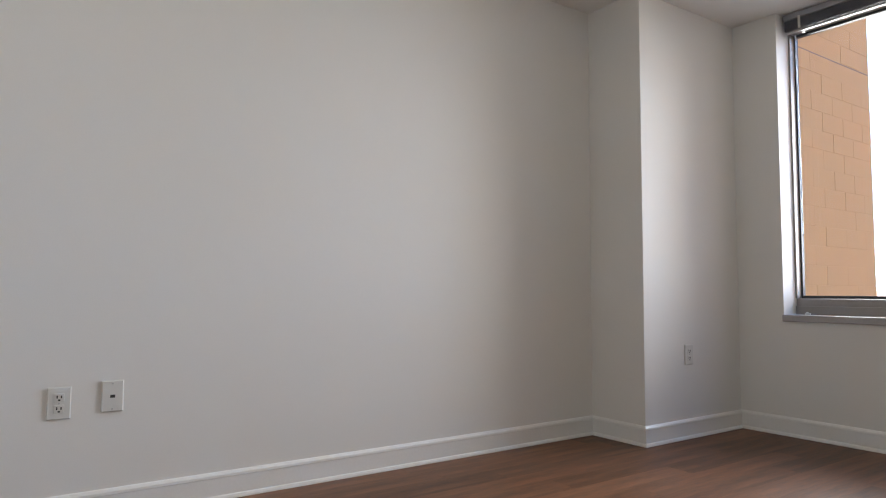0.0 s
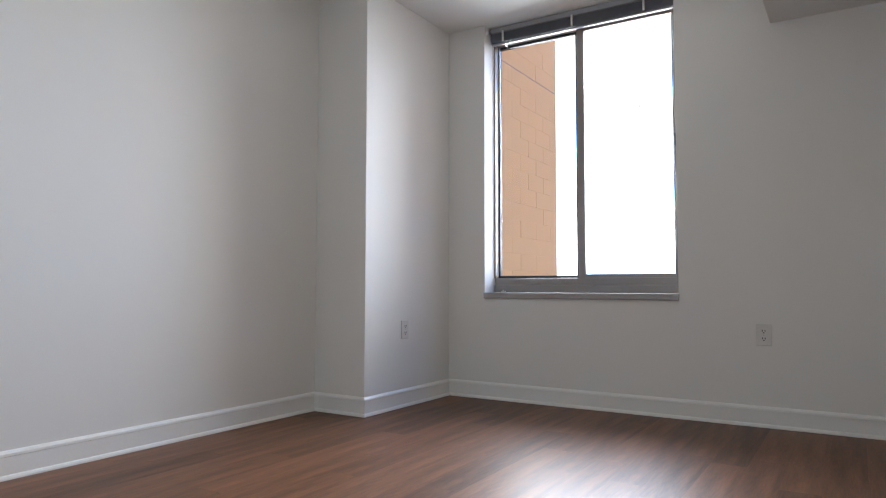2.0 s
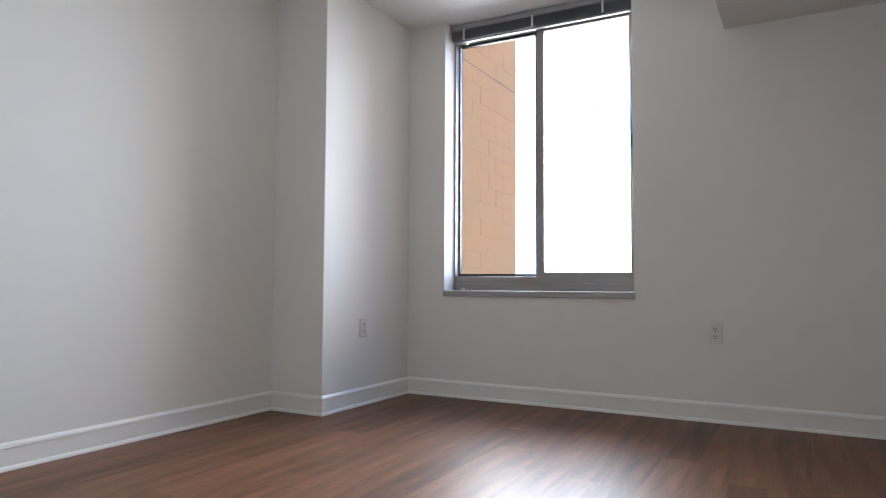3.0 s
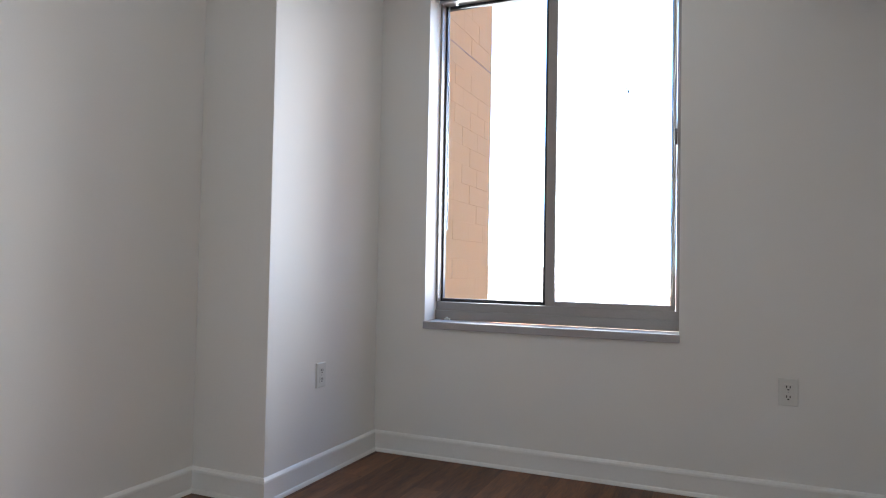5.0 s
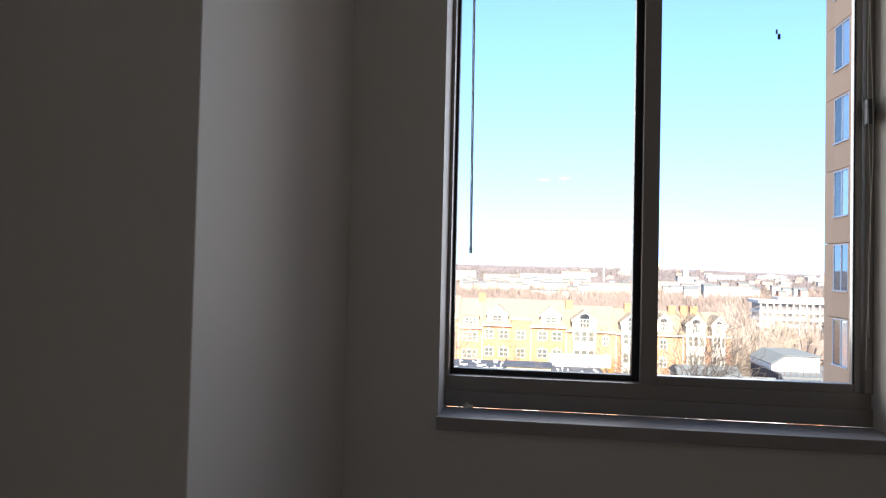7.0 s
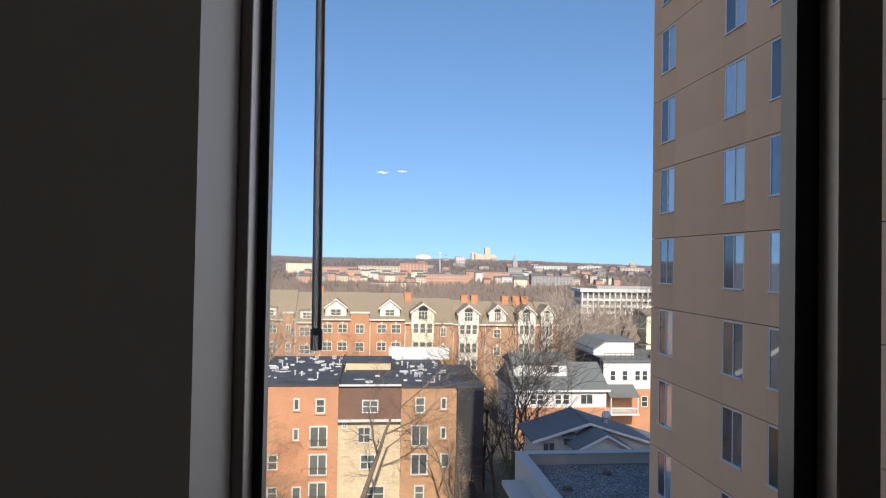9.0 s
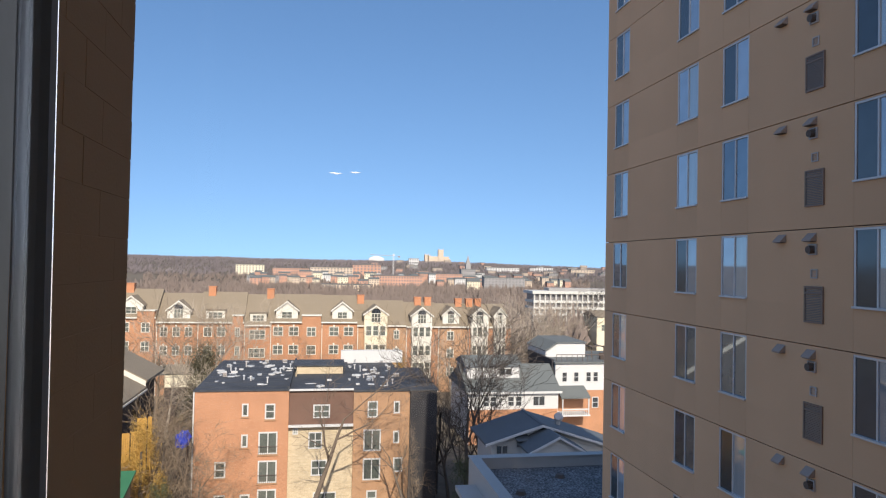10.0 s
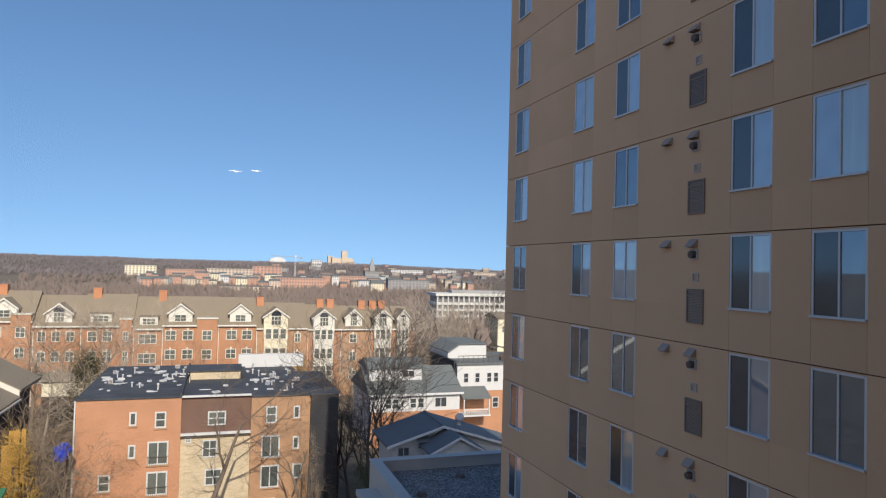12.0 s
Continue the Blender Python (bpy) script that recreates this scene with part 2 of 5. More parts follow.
WOODS = mat("bare_woods", (0.19, 0.15, 0.128), 0.95, var=0.35, s1=0.012, s2=0.15)
CHIM = mat("orange_chimney_brick", (0.46, 0.20, 0.10), 0.85, var=0.15, s1=1, s2=10)
FARRED = mat("far_red_brick", (0.48, 0.27, 0.19), 0.9, var=0.2, s1=0.05, s2=0.6)
FARTAN = mat("far_tan_stone", (0.52, 0.42, 0.32), 0.9, var=0.15, s1=0.05, s2=0.6)
FARGREY = mat("far_grey_stone", (0.30, 0.29, 0.28), 0.9, var=0.15, s1=0.05, s2=0.6)
FARWIN = mat("far_window", (0.17, 0.165, 0.17), 0.3, var=0.2)
CLOUD = mat("white_cloud", (0.9, 0.9, 0.9), 1.0, var=0.02, bump=0.0)


# ---- building helpers ----
def box(bm, x0, x1, y0, y1, z0, z1):
    v = [bm.verts.new((x, y, z)) for x in (x0, x1) for y in (y0, y1) for z in (z0, z1)]
    for q in ((0, 1, 3, 2), (4, 6, 7, 5), (0, 4, 5, 1), (2, 3, 7, 6), (0, 2, 6, 4), (1, 5, 7, 3)):
        bm.faces.new([v[i] for i in q])
    return v


def boxes(*dims):
    bm = bmesh.new()
    for d in dims:
        box(bm, *d)
    return bm


def soft(bm, r, seg=2):
    bmesh.ops.bevel(bm, geom=bm.edges[:], offset=r, segments=seg, affect="EDGES", profile=0.6)
    return bm


def prism(pts, axis, a, b):
    """A polygon pts in the plane across axis, drawn out from a to b."""
    bm = bmesh.new()
    put = {"x": lambda p, q, t: (t, p, q), "y": lambda p, q, t: (p, t, q), "z": lambda p, q, t: (p, q, t)}[axis]
    lo, hi = [bm.verts.new(put(p, q, a)) for p, q in pts], [bm.verts.new(put(p, q, b)) for p, q in pts]
    bm.faces.new(lo)
    bm.faces.new(hi[::-1])
    for i in range(len(pts)):
        j = (i + 1) % len(pts)
        bm.faces.new((lo[i], hi[i], hi[j], lo[j]))
    bmesh.ops.recalc_face_normals(bm, faces=bm.faces)
    return bm


def tube(bm, a, b, r0, r1, n=10):
    a, b = Vector(a), Vector(b)
    q = (b - a).to_track_quat("Z", "Y")
    ra = [bm.verts.new(a + q @ Vector((r0 * math.cos(6.2832 * i / n), r0 * math.sin(6.2832 * i / n), 0))) for i in range(n)]
    rb = [bm.verts.new(b + q @ Vector((r1 * math.cos(6.2832 * i / n), r1 * math.sin(6.2832 * i / n), 0))) for i in range(n)]
    for i in range(n):
        bm.faces.new((ra[i], ra[(i + 1) % n], rb[(i + 1) % n], rb[i]))
    bm.faces.new(ra[::-1])
    bm.faces.new(rb)


def mesh_of(name, bm, material):
    me = bpy.data.meshes.new(name)
    bm.to_mesh(me)
    bm.free()
    me.materials.append(material)
    return me


def world_of(ob):
    return world_of(ob.parent) @ ob.matrix_parent_inverse @ ob.matrix_basis if ob.parent else ob.matrix_basis.copy()


def hang(ob, parent):
    ob.parent = parent
    ob.matrix_parent_inverse = world_of(parent).inverted()
    return ob


def part(name, bm, material, parent, label=""):
    ob = hang(new(name, mesh_of(name, bm, material)), parent)
    return tagged(ob, label)


def piece(name, me, parent, m):
    ob = new(name, me)
    ob.matrix_basis = m
    return hang(ob, parent)


def thing(name, at, label, category, group="", kind=""):
    ob = new(name)
    ob.empty_display_size = 0.1
    ob.matrix_basis = pose(*at)
    return tagged(ob, label, category, group, kind)


def setting(name, bm, material, label, category):
    return tagged(new(name, mesh_of(name, bm, material)), label, category, kind="structure")


# ---- the room ----
H = 2.75
WX0, WX1, SZ = 0.308, 1.671, 0.764   # the window's opening
LW, PY = -0.413, -1.002              # left wall, front of the corner pier
RX, BY = 3.5, -5.6                   # right wall and back wall
setting("floor", boxes((LW - 0.15, RX + 0.15, BY - 0.15, 0.3, -0.25, -0.006)), SLAB, "dark subfloor under the wood planks", "floor")
setting("wall_window", boxes((LW - 0.15, WX0, 0, 0.238, -0.006, H), (WX1, RX + 0.15, 0, 0.238, -0.006, H), (WX0, WX1, 0, 0.238, -0.006, SZ - 0.043)), WALL,
        "off-white painted wall around the window", "wall")
setting("wall_left", boxes((LW - 0.15, LW, BY, 0, -0.006, H)), WALL, "long plain off-white painted wall", "wall")
setting("wall_pier", soft(boxes((LW, 0, PY, 0, -0.006, H)), 0.004), WALL, "off-white boxed pier in the room corner", "wall")
setting("wall_right", boxes((RX, RX + 0.15, BY, 0, -0.006, H)), WALL, "plain off-white painted wall", "wall")
setting("wall_back", boxes((LW - 0.15, RX + 0.15, BY - 0.15, BY, -0.006, H)), WALL, "plain off-white painted wall", "wall")
setting("ceiling", boxes((LW - 0.15, RX + 0.15, BY - 0.15, 0.3, H, H + 0.2)), CEIL, "smooth white painted ceiling", "ceiling")
setting("soffit", soft(boxes((2.22, RX, BY, -0.001, 2.357, H - 0.001)), 0.003), WALL, "boxed drywall soffit under the ceiling", "soffit")


def base_profile(a, b, out, ma, mb):
    """Baseboard between plan points a and b; out is the way into the room, ma and mb the mitres at its ends. Board, bevelled cap and shoe moulding."""
    a, b, o, ends = Vector(a), Vector(b), Vector(out), []
    prof = [(0, 0), (0.022, 0), (0.022, 0.006), (0.018, 0.016), (0.0135, 0.020), (0.0135, 0.094), (0.016, 0.096), (0.0145, 0.107), (0.007, 0.116), (0, 0.119)]
    bm = bmesh.new()
    along = (b - a).normalized()
    for p, m in ((a, ma), (b, mb)):
        ends.append([bm.verts.new((p.x + (o.x + along.x * m) * d, p.y + (o.y + along.y * m) * d, z)) for d, z in prof])
    n = len(prof)
    for i in range(n):
        j = (i + 1) % n
        bm.faces.new((ends[0][i], ends[0][j], ends[1][j], ends[1][i]))
    bm.faces.new(ends[0])
    bm.faces.new(ends[1][::-1])
    bmesh.ops.recalc_face_normals(bm, faces=bm.faces)
    return bm


for a, b, o, ma, mb in (((LW, BY), (LW, PY), (1, 0), 1, -1), ((LW, PY), (0, PY), (0, -1), 1, 1), ((0, PY), (0, 0), (1, 0), -1, -1), ((0, 0), (RX, 0), (0, -1), 1, -1),
                        ((RX, BY), (RX, 0), (-1, 0), 1, -1), ((LW, BY), (RX, BY), (0, 1), 1, -1)):
    setting("baseboard", base_profile(a, b, o, ma, mb), TRIM, "white painted baseboard with shoe moulding", "baseboard")


# window: outer frame, fixed sash, sliding sash, sill
def window_unit():
    w = tagged(thing("window_1", ((WX0 + WX1) / 2, 0.2, SZ), "grey aluminium sliding window with two tall panes", "window"), kind="structure")
    y0, y1 = 0.150, 0.238
    gb, gt = 0.887, 2.622
    part("frame_rail", soft(boxes((WX0, WX1, y0 + 0.012, y1, SZ, gb - 0.019)), 0.004), ALU, w, "deep grey aluminium bottom rail")
    part("frame_ledge", soft(boxes((WX0, WX1, y0, y0 + 0.011, SZ, SZ + 0.055)), 0.003), ALU, w)
    part("frame_head", soft(boxes((WX0, WX1, y0, y1, gt + 0.017, H)), 0.003), ALU, w)
    part("frame_jamb", soft(boxes((WX0, WX0 + 0.012, y0, y1, gb - 0.0185, gt + 0.0175)), 0.003), ALU, w)
    part("frame_jamb", soft(boxes((WX1 - 0.026, WX1, y0, y1, gb - 0.0185, gt + 0.0175)), 0.003), ALU, w)
    # left sash, set back
    s = part("sash", soft(boxes((0.3175, 0.330, 0.206, 0.240, gb - 0.02, gt + 0.018), (0.937, 0.967, 0.206, 0.240, gb - 0.02, gt + 0.018),
                           (0.330, 0.937, 0.206, 0.240, gb - 0.02, gb), (0.330, 0.937, 0.206, 0.240, gt, gt + 0.018)), 0.002, 1), GASKET, w, "dark left sash frame")
    p = part("pane", boxes((0.326, 0.941, 0.222, 0.226, gb - 0.004, gt + 0.004)), GLASS, s, "clear glass pane")
    p.visible_shadow = False
    # right sash, sliding in front
    s = part("sash", soft(boxes((0.961, 1.014, 0.166, 0.203, gb - 0.02, gt + 0.018), (1.622, 1.641, 0.166, 0.203, gb - 0.02, gt + 0.018),
                           (1.014, 1.622, 0.166, 0.203, gb - 0.02, gb + 0.008), (1.014, 1.622, 0.166, 0.203, gt - 0.004, gt + 0.018)), 0.002, 1), ALU, w, "grey right sash frame")
    p = part("pane", boxes((1.008, 1.626, 0.192, 0.196, gb, gt)), GLASS, s, "clear glass pane")
    p.visible_shadow = False
    part("smudge", soft(boxes((1.383, 1.389, 0.1895, 0.1915, 2.036, 2.052), (1.389, 1.398, 0.1895, 0.1915, 2.018, 2.037)), 0.0008, 1), GASKET, p, "dark smudge on the glass")
    part("weatherstrip", boxes((0.9675, 0.979, 0.204, 0.236, gb - 0.02, gt + 0.018)), GASKET, w, "black weatherstrip between the sashes")
    part("weatherstrip", boxes((1.6165, 1.6215, 0.168, 0.172, gb + 0.008, gt - 0.006)), GASKET, w)
    part("latch", soft(boxes((1.634, 1.650, 0.118, 0.149, 1.72, 1.80)), 0.004), GASKET, w, "dark latch on the jamb")
    return w


window_unit()
setting("window_sill", soft(boxes((WX0 - 0.004, WX1 + 0.004, -0.016, 0.149, SZ - 0.042, SZ)), 0.004), SILL, "pale grey stone window sill", "sill")


def blind():
    t = thing("venetian_blind", ((WX0 + WX1) / 2, 0.1, H), "raised grey venetian blind at the window head", "blind")
    a, b = WX0 + 0.012, WX1 - 0.012
    part("headrail", soft(boxes((a, b, 0.070, 0.128, 2.705, H - 0.006)), 0.003), BLIND, t, "grey metal headrail")
    for i in range(13):
        z = 2.699 - i * 0.0052
        part("slat", boxes((a + 0.006, b - 0.006, 0.074, 0.124, z - 0.0022, z)), SLAT, t)
    part("bottom_rail", soft(boxes((a + 0.004, b - 0.004, 0.088, 0.112, 2.618, 2.631)), 0.003), BLIND, t)
    for x in (a + 0.10, (a + b) / 2 - 0.03, b - 0.20):
        part("valance_clip", soft(boxes((x, x + 0.014, 0.062, 0.072, 2.630, 2.712)), 0.003), PLASTIC, t, "pale plastic clip")
    bm = bmesh.new()
    tube(bm, (0.392, 0.105, 1.300), (0.382, 0.105, 2.60), 0.0046, 0.0042, 12)
    wand = part("wand", bm, WAND, t, "long clear grey tilt wand")
    bm = bmesh.new()
    tube(bm, (0.3922, 0.105, 1.286), (0.392, 0.105, 1.306), 0.0056, 0.0056, 12)
    part("tip", bm, WAND, wand)
    for dx, z1 in ((0.0, 0.95), (0.007, 1.05)):
        bm = bmesh.new()
        pts = [(1.636 + dx + 0.006 * math.sin(k * 0.9 + dx * 200), 0.112 + dx * 0.4, 2.62 + (z1 - 2.62) * k / 12) for k in range(13)]
        rings = [[bm.verts.new((p[0] + 0.0011 * math.cos(k * math.pi / 3), p[1] + 0.0011 * math.sin(k * math.pi / 3), p[2])) for k in range(6)] for p in pts]
        for ra, rb in zip(rings, rings[1:]):
            for k in range(6):
                bm.faces.new((ra[k], rb[k], rb[(k + 1) % 6], ra[(k + 1) % 6]))
        bm.faces.new(rings[0])
        bm.faces.new(rings[-1][::-1])
        part("cord", bm, PLASTIC, t, "thin pale lift cord")
    return t


blind()
tagged(new("plastic_clip", mesh_of("plastic_clip", soft(boxes((0.375, 0.408, 0.128, 0.143, SZ, SZ + 0.012), (0.382, 0.394, 0.130, 0.141, SZ + 0.012, SZ + 0.018)), 0.003), PLASTIC)),
       "small white plastic bit lying on the window sill", "clip")


def outlet(at, rz, kind):
    """Wall plate facing -y before turning."""
    m = pose(*at, 0, 0, rz)
    label = {"duplex": "white duplex power outlet on the wall", "jack": "white wall plate with one dark data jack", "worn": "painted-over duplex outlet plate on the wall"}[kind]
    t = tagged(new("wall_outlet"), label, "outlet", "wall outlets")

    def add(name, bm, material, parent, label=""):
        ob = new(name, mesh_of(name, bm, material))
        return tagged(hang(ob, parent), label)
    plate = bmesh.new()
    w, h = 0.041, 0.062
    vs = [[plate.verts.new((sx * (w - i), y, sz * (h - i))) for sx, sz in ((-1, -1), (1, -1), (1, 1), (-1, 1))] for i, y in ((0, 0), (0, -0.004), (0.004, -0.007))]
    for a, b in zip(vs, vs[1:]):
        for i in range(4):
            plate.faces.new((a[i], a[(i + 1) % 4], b[(i + 1) % 4], b[i]))
    plate.faces.new(vs[2])
    bmesh.ops.recalc_face_normals(plate, faces=plate.faces)
    p = add("plate", plate, PLASTIC, t)
    if kind == "jack":
        add("jack", boxes((-0.009, 0.009, -0.0078, -0.0066, -0.006, 0.006)), SLOT, p, "dark jack opening")
        for z in (0.05, -0.05):
            bm = bmesh.new()
            tube(bm, (0, -0.0066, z), (0, -0.0082, z), 0.0035, 0.003, 10)
            add("screw", bm, METAL, p)
    else:
        for z in (0.022, -0.022):
            f = add("socket", soft(boxes((-0.018, 0.018, -0.0095, -0.0066, z - 0.0165, z + 0.0165)), 0.002), PLASTIC, p)
            add("slot", boxes((-0.0095, -0.0050, -0.0101, -0.0093, z - 0.002, z + 0.009)), SLOT, f)
            add("slot", boxes((0.0050, 0.0095, -0.0101, -0.0093, z - 0.002, z + 0.008)), SLOT, f)
            add("slot", boxes((-0.004, 0.004, -0.0101, -0.0093, z - 0.012, z - 0.006)), SLOT, f)
        bm = bmesh.new()
        tube(bm, (0, -0.0066, 0), (0, -0.0082, 0), 0.0035, 0.003, 10)
        add("screw", bm, METAL, p)
    t.matrix_basis = m
    return t


outlet((0, -0.574, 0.515), 90, "duplex")
outlet((2.144, 0, 0.528), 0, "duplex")
outlet((LW, -3.977, 0.470), 90, "worn")
outlet((LW, -3.790, 0.482), 90, "jack")

# ---- the own building outside ----
# never in view; the tall right-hand block is added to shade the gravel roof
setting("facade_upper", boxes((-6, 5, -7, 0.3, H + 0.2, 9), (-6, LW - 0.15, -7, 0.3, -0.25, H + 0.2), (RX + 0.15, 5, -7, 0.3, -0.25, H + 0.2), (LW - 0.15, RX + 0.15, -7, BY - 0.15, -0.25, H + 0.2),
                              (-6, 5, -7, 0.3, -23, -0.25), (5, 12.04, -7, 0.3, -23, 18.5)), PRECAST, "unseen mass of the own building, shaped to cast shade", "wall")
BX, BYE = -0.396, 3.087
fin = setting("brick_wall", boxes((BX - 1.2, BX - 0.0012, 0.238, BYE - 0.0012, -3, 7)), MORTAR, "projecting orange block wall beside the window", "wall")
CH, CL = 0.178, 0.40
me_cache = {}


def block_mesh(w):
    key = round(w, 3)
    if key not in me_cache:
        me_cache[key] = mesh_of("block", soft(boxes((-0.5, 0, 0, w - 0.0028, 0, CH - 0.0028)), 0.001, 1), BLOCK)
    return me_cache[key]


part("joint", boxes((BX - 0.4, BX + 0.0005, 0.302, BYE + 0.001, 3.105, 3.115)), VENTD, fin, "dark sealant joint")
rnd = random.Random(4)
for k in range(-6, 27):
    z = 3.11 + (k - 17) * CH + (0.006 if k >= 17 else -0.006)
    y = 0.302 - (CL / 2 if k % 2 else 0)
    while y < BYE - 0.02:
        a, b = max(y, 0.302), min(y + CL, BYE + 0.012)
        if b - a > 0.05:
            piece("block", block_mesh(b - a), fin, pose(BX + rnd.uniform(-0.0012, 0.0012), a, z + 0.006))
        y += CL


# ---- neighbour tower ----
def frame_mesh(w, h, t, d, bars, material, name="window_frame"):
    """A window's frame in the xz plane, facing -y; bars: shares of the width or (share, 'h') of the height."""
    dims = [(-w / 2, -w / 2 + t, -d, 0, 0, h), (w / 2 - t, w / 2, -d, 0, 0, h), (-w / 2 + t, w / 2 - t, -d, 0, 0, t), (-w / 2 + t, w / 2 - t, -d, 0, h - t, h)]
    for s in bars:
        if isinstance(s, tuple):
            dims.append((-w / 2 + t, w / 2 - t, -d * 0.8, 0, h * s[0] - t * 0.35, h * s[0] + t * 0.35))
        else:
            x = -w / 2 + w * s
            dims.append((x - t * 0.4, x + t * 0.4, -d * 0.8, 0, t, h - t))
    return mesh_of(name, boxes(*dims), material)


win_cache = {}


def window(parent, x, y, z, w, h, bars=(0.5,), t=0.07, d=0.06, frame_m=None, rz=0, name="window", pane_m=None, label="", halves=None):
    """halves: the materials of the screened and the clear half of a sliding window."""
    frame_m, pane_m = frame_m or WHITE, pane_m or PANE
    key = (w, h, bars, t, d, frame_m.name, pane_m.name)
    if key not in win_cache:
        win_cache[key] = (frame_mesh(w, h, t, d, bars, frame_m), mesh_of("pane", boxes((-w / 2 + t * 0.9, w / 2 - t * 0.9, -d * 0.45, 0.0, t * 0.9, h - t * 0.9)), pane_m))
    f, p = win_cache[key]
    ob = tagged(piece(name, f, parent, pose(x, y, z, 0, 0, rz)), label)
    if halves:
        key = ("halves", w, h, halves[0].name, halves[1].name)
        if key not in win_cache:
            win_cache[key] = (mesh_of("screen_pane", boxes((-w / 2 + t * 0.9, -t * 0.3, -d * 0.65, 0.0, t * 0.9, h - t * 0.9)), halves[0]),
                              mesh_of("pane", boxes((t * 0.3, w / 2 - t * 0.9, -d * 0.35, 0.0, t * 0.9, h - t * 0.9)), halves[1]))
        for q in win_cache[key]:
            piece(q.name.split(".")[0], q, ob, pose(x, y, z, 0, 0, rz))
    else:
        piece("pane", p, ob, pose(x, y, z, 0, 0, rz))
    return ob


TX, PITCH, JZ = 12.05, 2.8, 2.455
tower = thing("apartment_tower", (TX + 6, 15, -23), "brown concrete-panel apartment tower with sliding windows", "building")
part("core", boxes((TX + 0.14, TX + 14, 0.4, 25.8, -23, 16.4)), JOINT, tower)
COLS = [(23.83, 25.06), (18.99, 20.24), (16.46, 17.70), (11.47, 12.73), (9.17, 10.43), (5.9, 7.1)]
edges = [0.4] + [e for c in sorted(COLS) for e in c] + [25.8]
panel_cache = {}


def panel(y0, y1, z0, z1, g0, g1):
    key = (round(y1 - y0, 3), round(z1 - z0, 3), g0, g1)
    if key not in panel_cache:
        panel_cache[key] = mesh_of("panel", boxes((0, 0.16, 0.003, y1 - y0 - 0.003, g0, z1 - z0 - g1)), PRECAST)
    piece("panel", panel_cache[key], tower, pose(TX, y0, z0))


hood_me = mesh_of("vent_hood", prism([(0, 0), (-0.17, -0.17), (-0.17, -0.20), (0, -0.20)], "y", -0.15, 0.15), VENT)
lip_me = mesh_of("mouth", boxes((-0.15, 0, -0.12, 0.12, -0.215, -0.205)), VENTD)
cap_me = mesh_of("exhaust_frame", boxes((-0.05, 0, -0.13, 0.13, -0.13, -0.10), (-0.05, 0, -0.13, 0.13, 0.10, 0.13), (-0.05, 0, -0.13, -0.10, -0.10, 0.10), (-0.05, 0, 0.10, 0.13, -0.10, 0.10)), VENTL)
pipe = bmesh.new()
tube(pipe, (-0.01, 0, 0), (-0.16, 0, -0.01), 0.09, 0.09, 12)
pipe_me = mesh_of("exhaust_pipe", pipe, VENTD)
gril_me = mesh_of("small_grille", boxes((-0.03, 0, -0.11, 0.11, -0.11, -0.08), (-0.03, 0, -0.11, 0.11, 0.08, 0.11), (-0.03, 0, -0.11, -0.08, -0.08, 0.08), (-0.03, 0, 0.08, 0.11, -0.08, 0.08),
                                        (-0.02, 0, -0.08, 0.08, -0.045, -0.035), (-0.02, 0, -0.08, 0.08, 0.0, 0.01), (-0.02, 0, -0.08, 0.08, 0.04, 0.05)), VENTL)
bigf_me = mesh_of("grille_frame", boxes((-0.04, 0, -0.31, 0.31, 0, 0.04), (-0.04, 0, -0.31, 0.31, 0.84, 0.88), (-0.04, 0, -0.31, -0.27, 0.04, 0.84), (-0.04, 0, 0.27, 0.31, 0.04, 0.84), (-0.04, 0, -0.27, 0.27, 0.70, 0.73)), GRILLE)
slats_me = mesh_of("louvre", boxes(*[(-0.028, 0, -0.268, 0.268, 0.045 + i * 0.04, 0.068 + i * 0.04) for i in range(20)]), LOUVRE)
GLAZING = ((SCREEN, SHEER), (SCREEN, CURTAIN), (SCREEN, SHEER), (DEEP, DEEP), (SCREEN, DEEP), (SHEER, CURTAIN), (SCREEN, CURTAIN))
rnd = random.Random(11)
for k in range(-9, 6):
    zt = JZ + k * PITCH
    zb = zt - PITCH
    sill = zt - 1.83
    for i in range(0, len(edges) - 1):
        a, b = edges[i], edges[i + 1]
        panel(a, b, zb, sill, 0.012, 0.0)
        if i % 2 == 0:
            panel(a, b, sill, zt, 0.0, 0.012)
        else:
            panel(a, b, zt - 0.04, zt, 0.0, 0.012)
            yc, w = (a + b) / 2, b - a
            wob = window(tower, TX + 0.07, yc, sill, round(w, 2), 1.79, (0.5,), 0.055, 0.06, LTFRAME, -90, label="grey-framed sliding window", halves=rnd.choice(GLAZING))
            piece("sill", me_cache.setdefault(("sill", round(w, 2)), mesh_of("sill", boxes((-w / 2, w / 2, -0.085, 0.02, -0.045, 0.0)), LTFRAME)), wob, pose(TX + 0.03, yc, sill + 0.052, 0, 0, -90))
    for y in (15.05, 14.0):
        h = piece("vent_hood", hood_me, tower, pose(TX, y, zt - 0.10))
        piece("mouth", lip_me, h, pose(TX, y, zt - 0.10))
    e = piece("exhaust_frame", cap_me, tower, pose(TX, 13.95, zt - 0.50))
    piece("exhaust_pipe", pipe_me, e, pose(TX, 13.95, zt - 0.50))
    piece("small_grille", gril_me, tower, pose(TX, 13.9, zt - 1.08))
    g = piece("grille_frame", bigf_me, tower, pose(TX, 13.91, zt - 2.26))
    piece("louvre", slats_me, g, pose(TX, 13.91, zt - 2.26))
part("roof", boxes((TX - 0.1, TX + 14.1, 0.3, 25.9, 16.4, 16.9)), PRECAST, tower)

# ---- ground and hills ----
GZ = -23.0


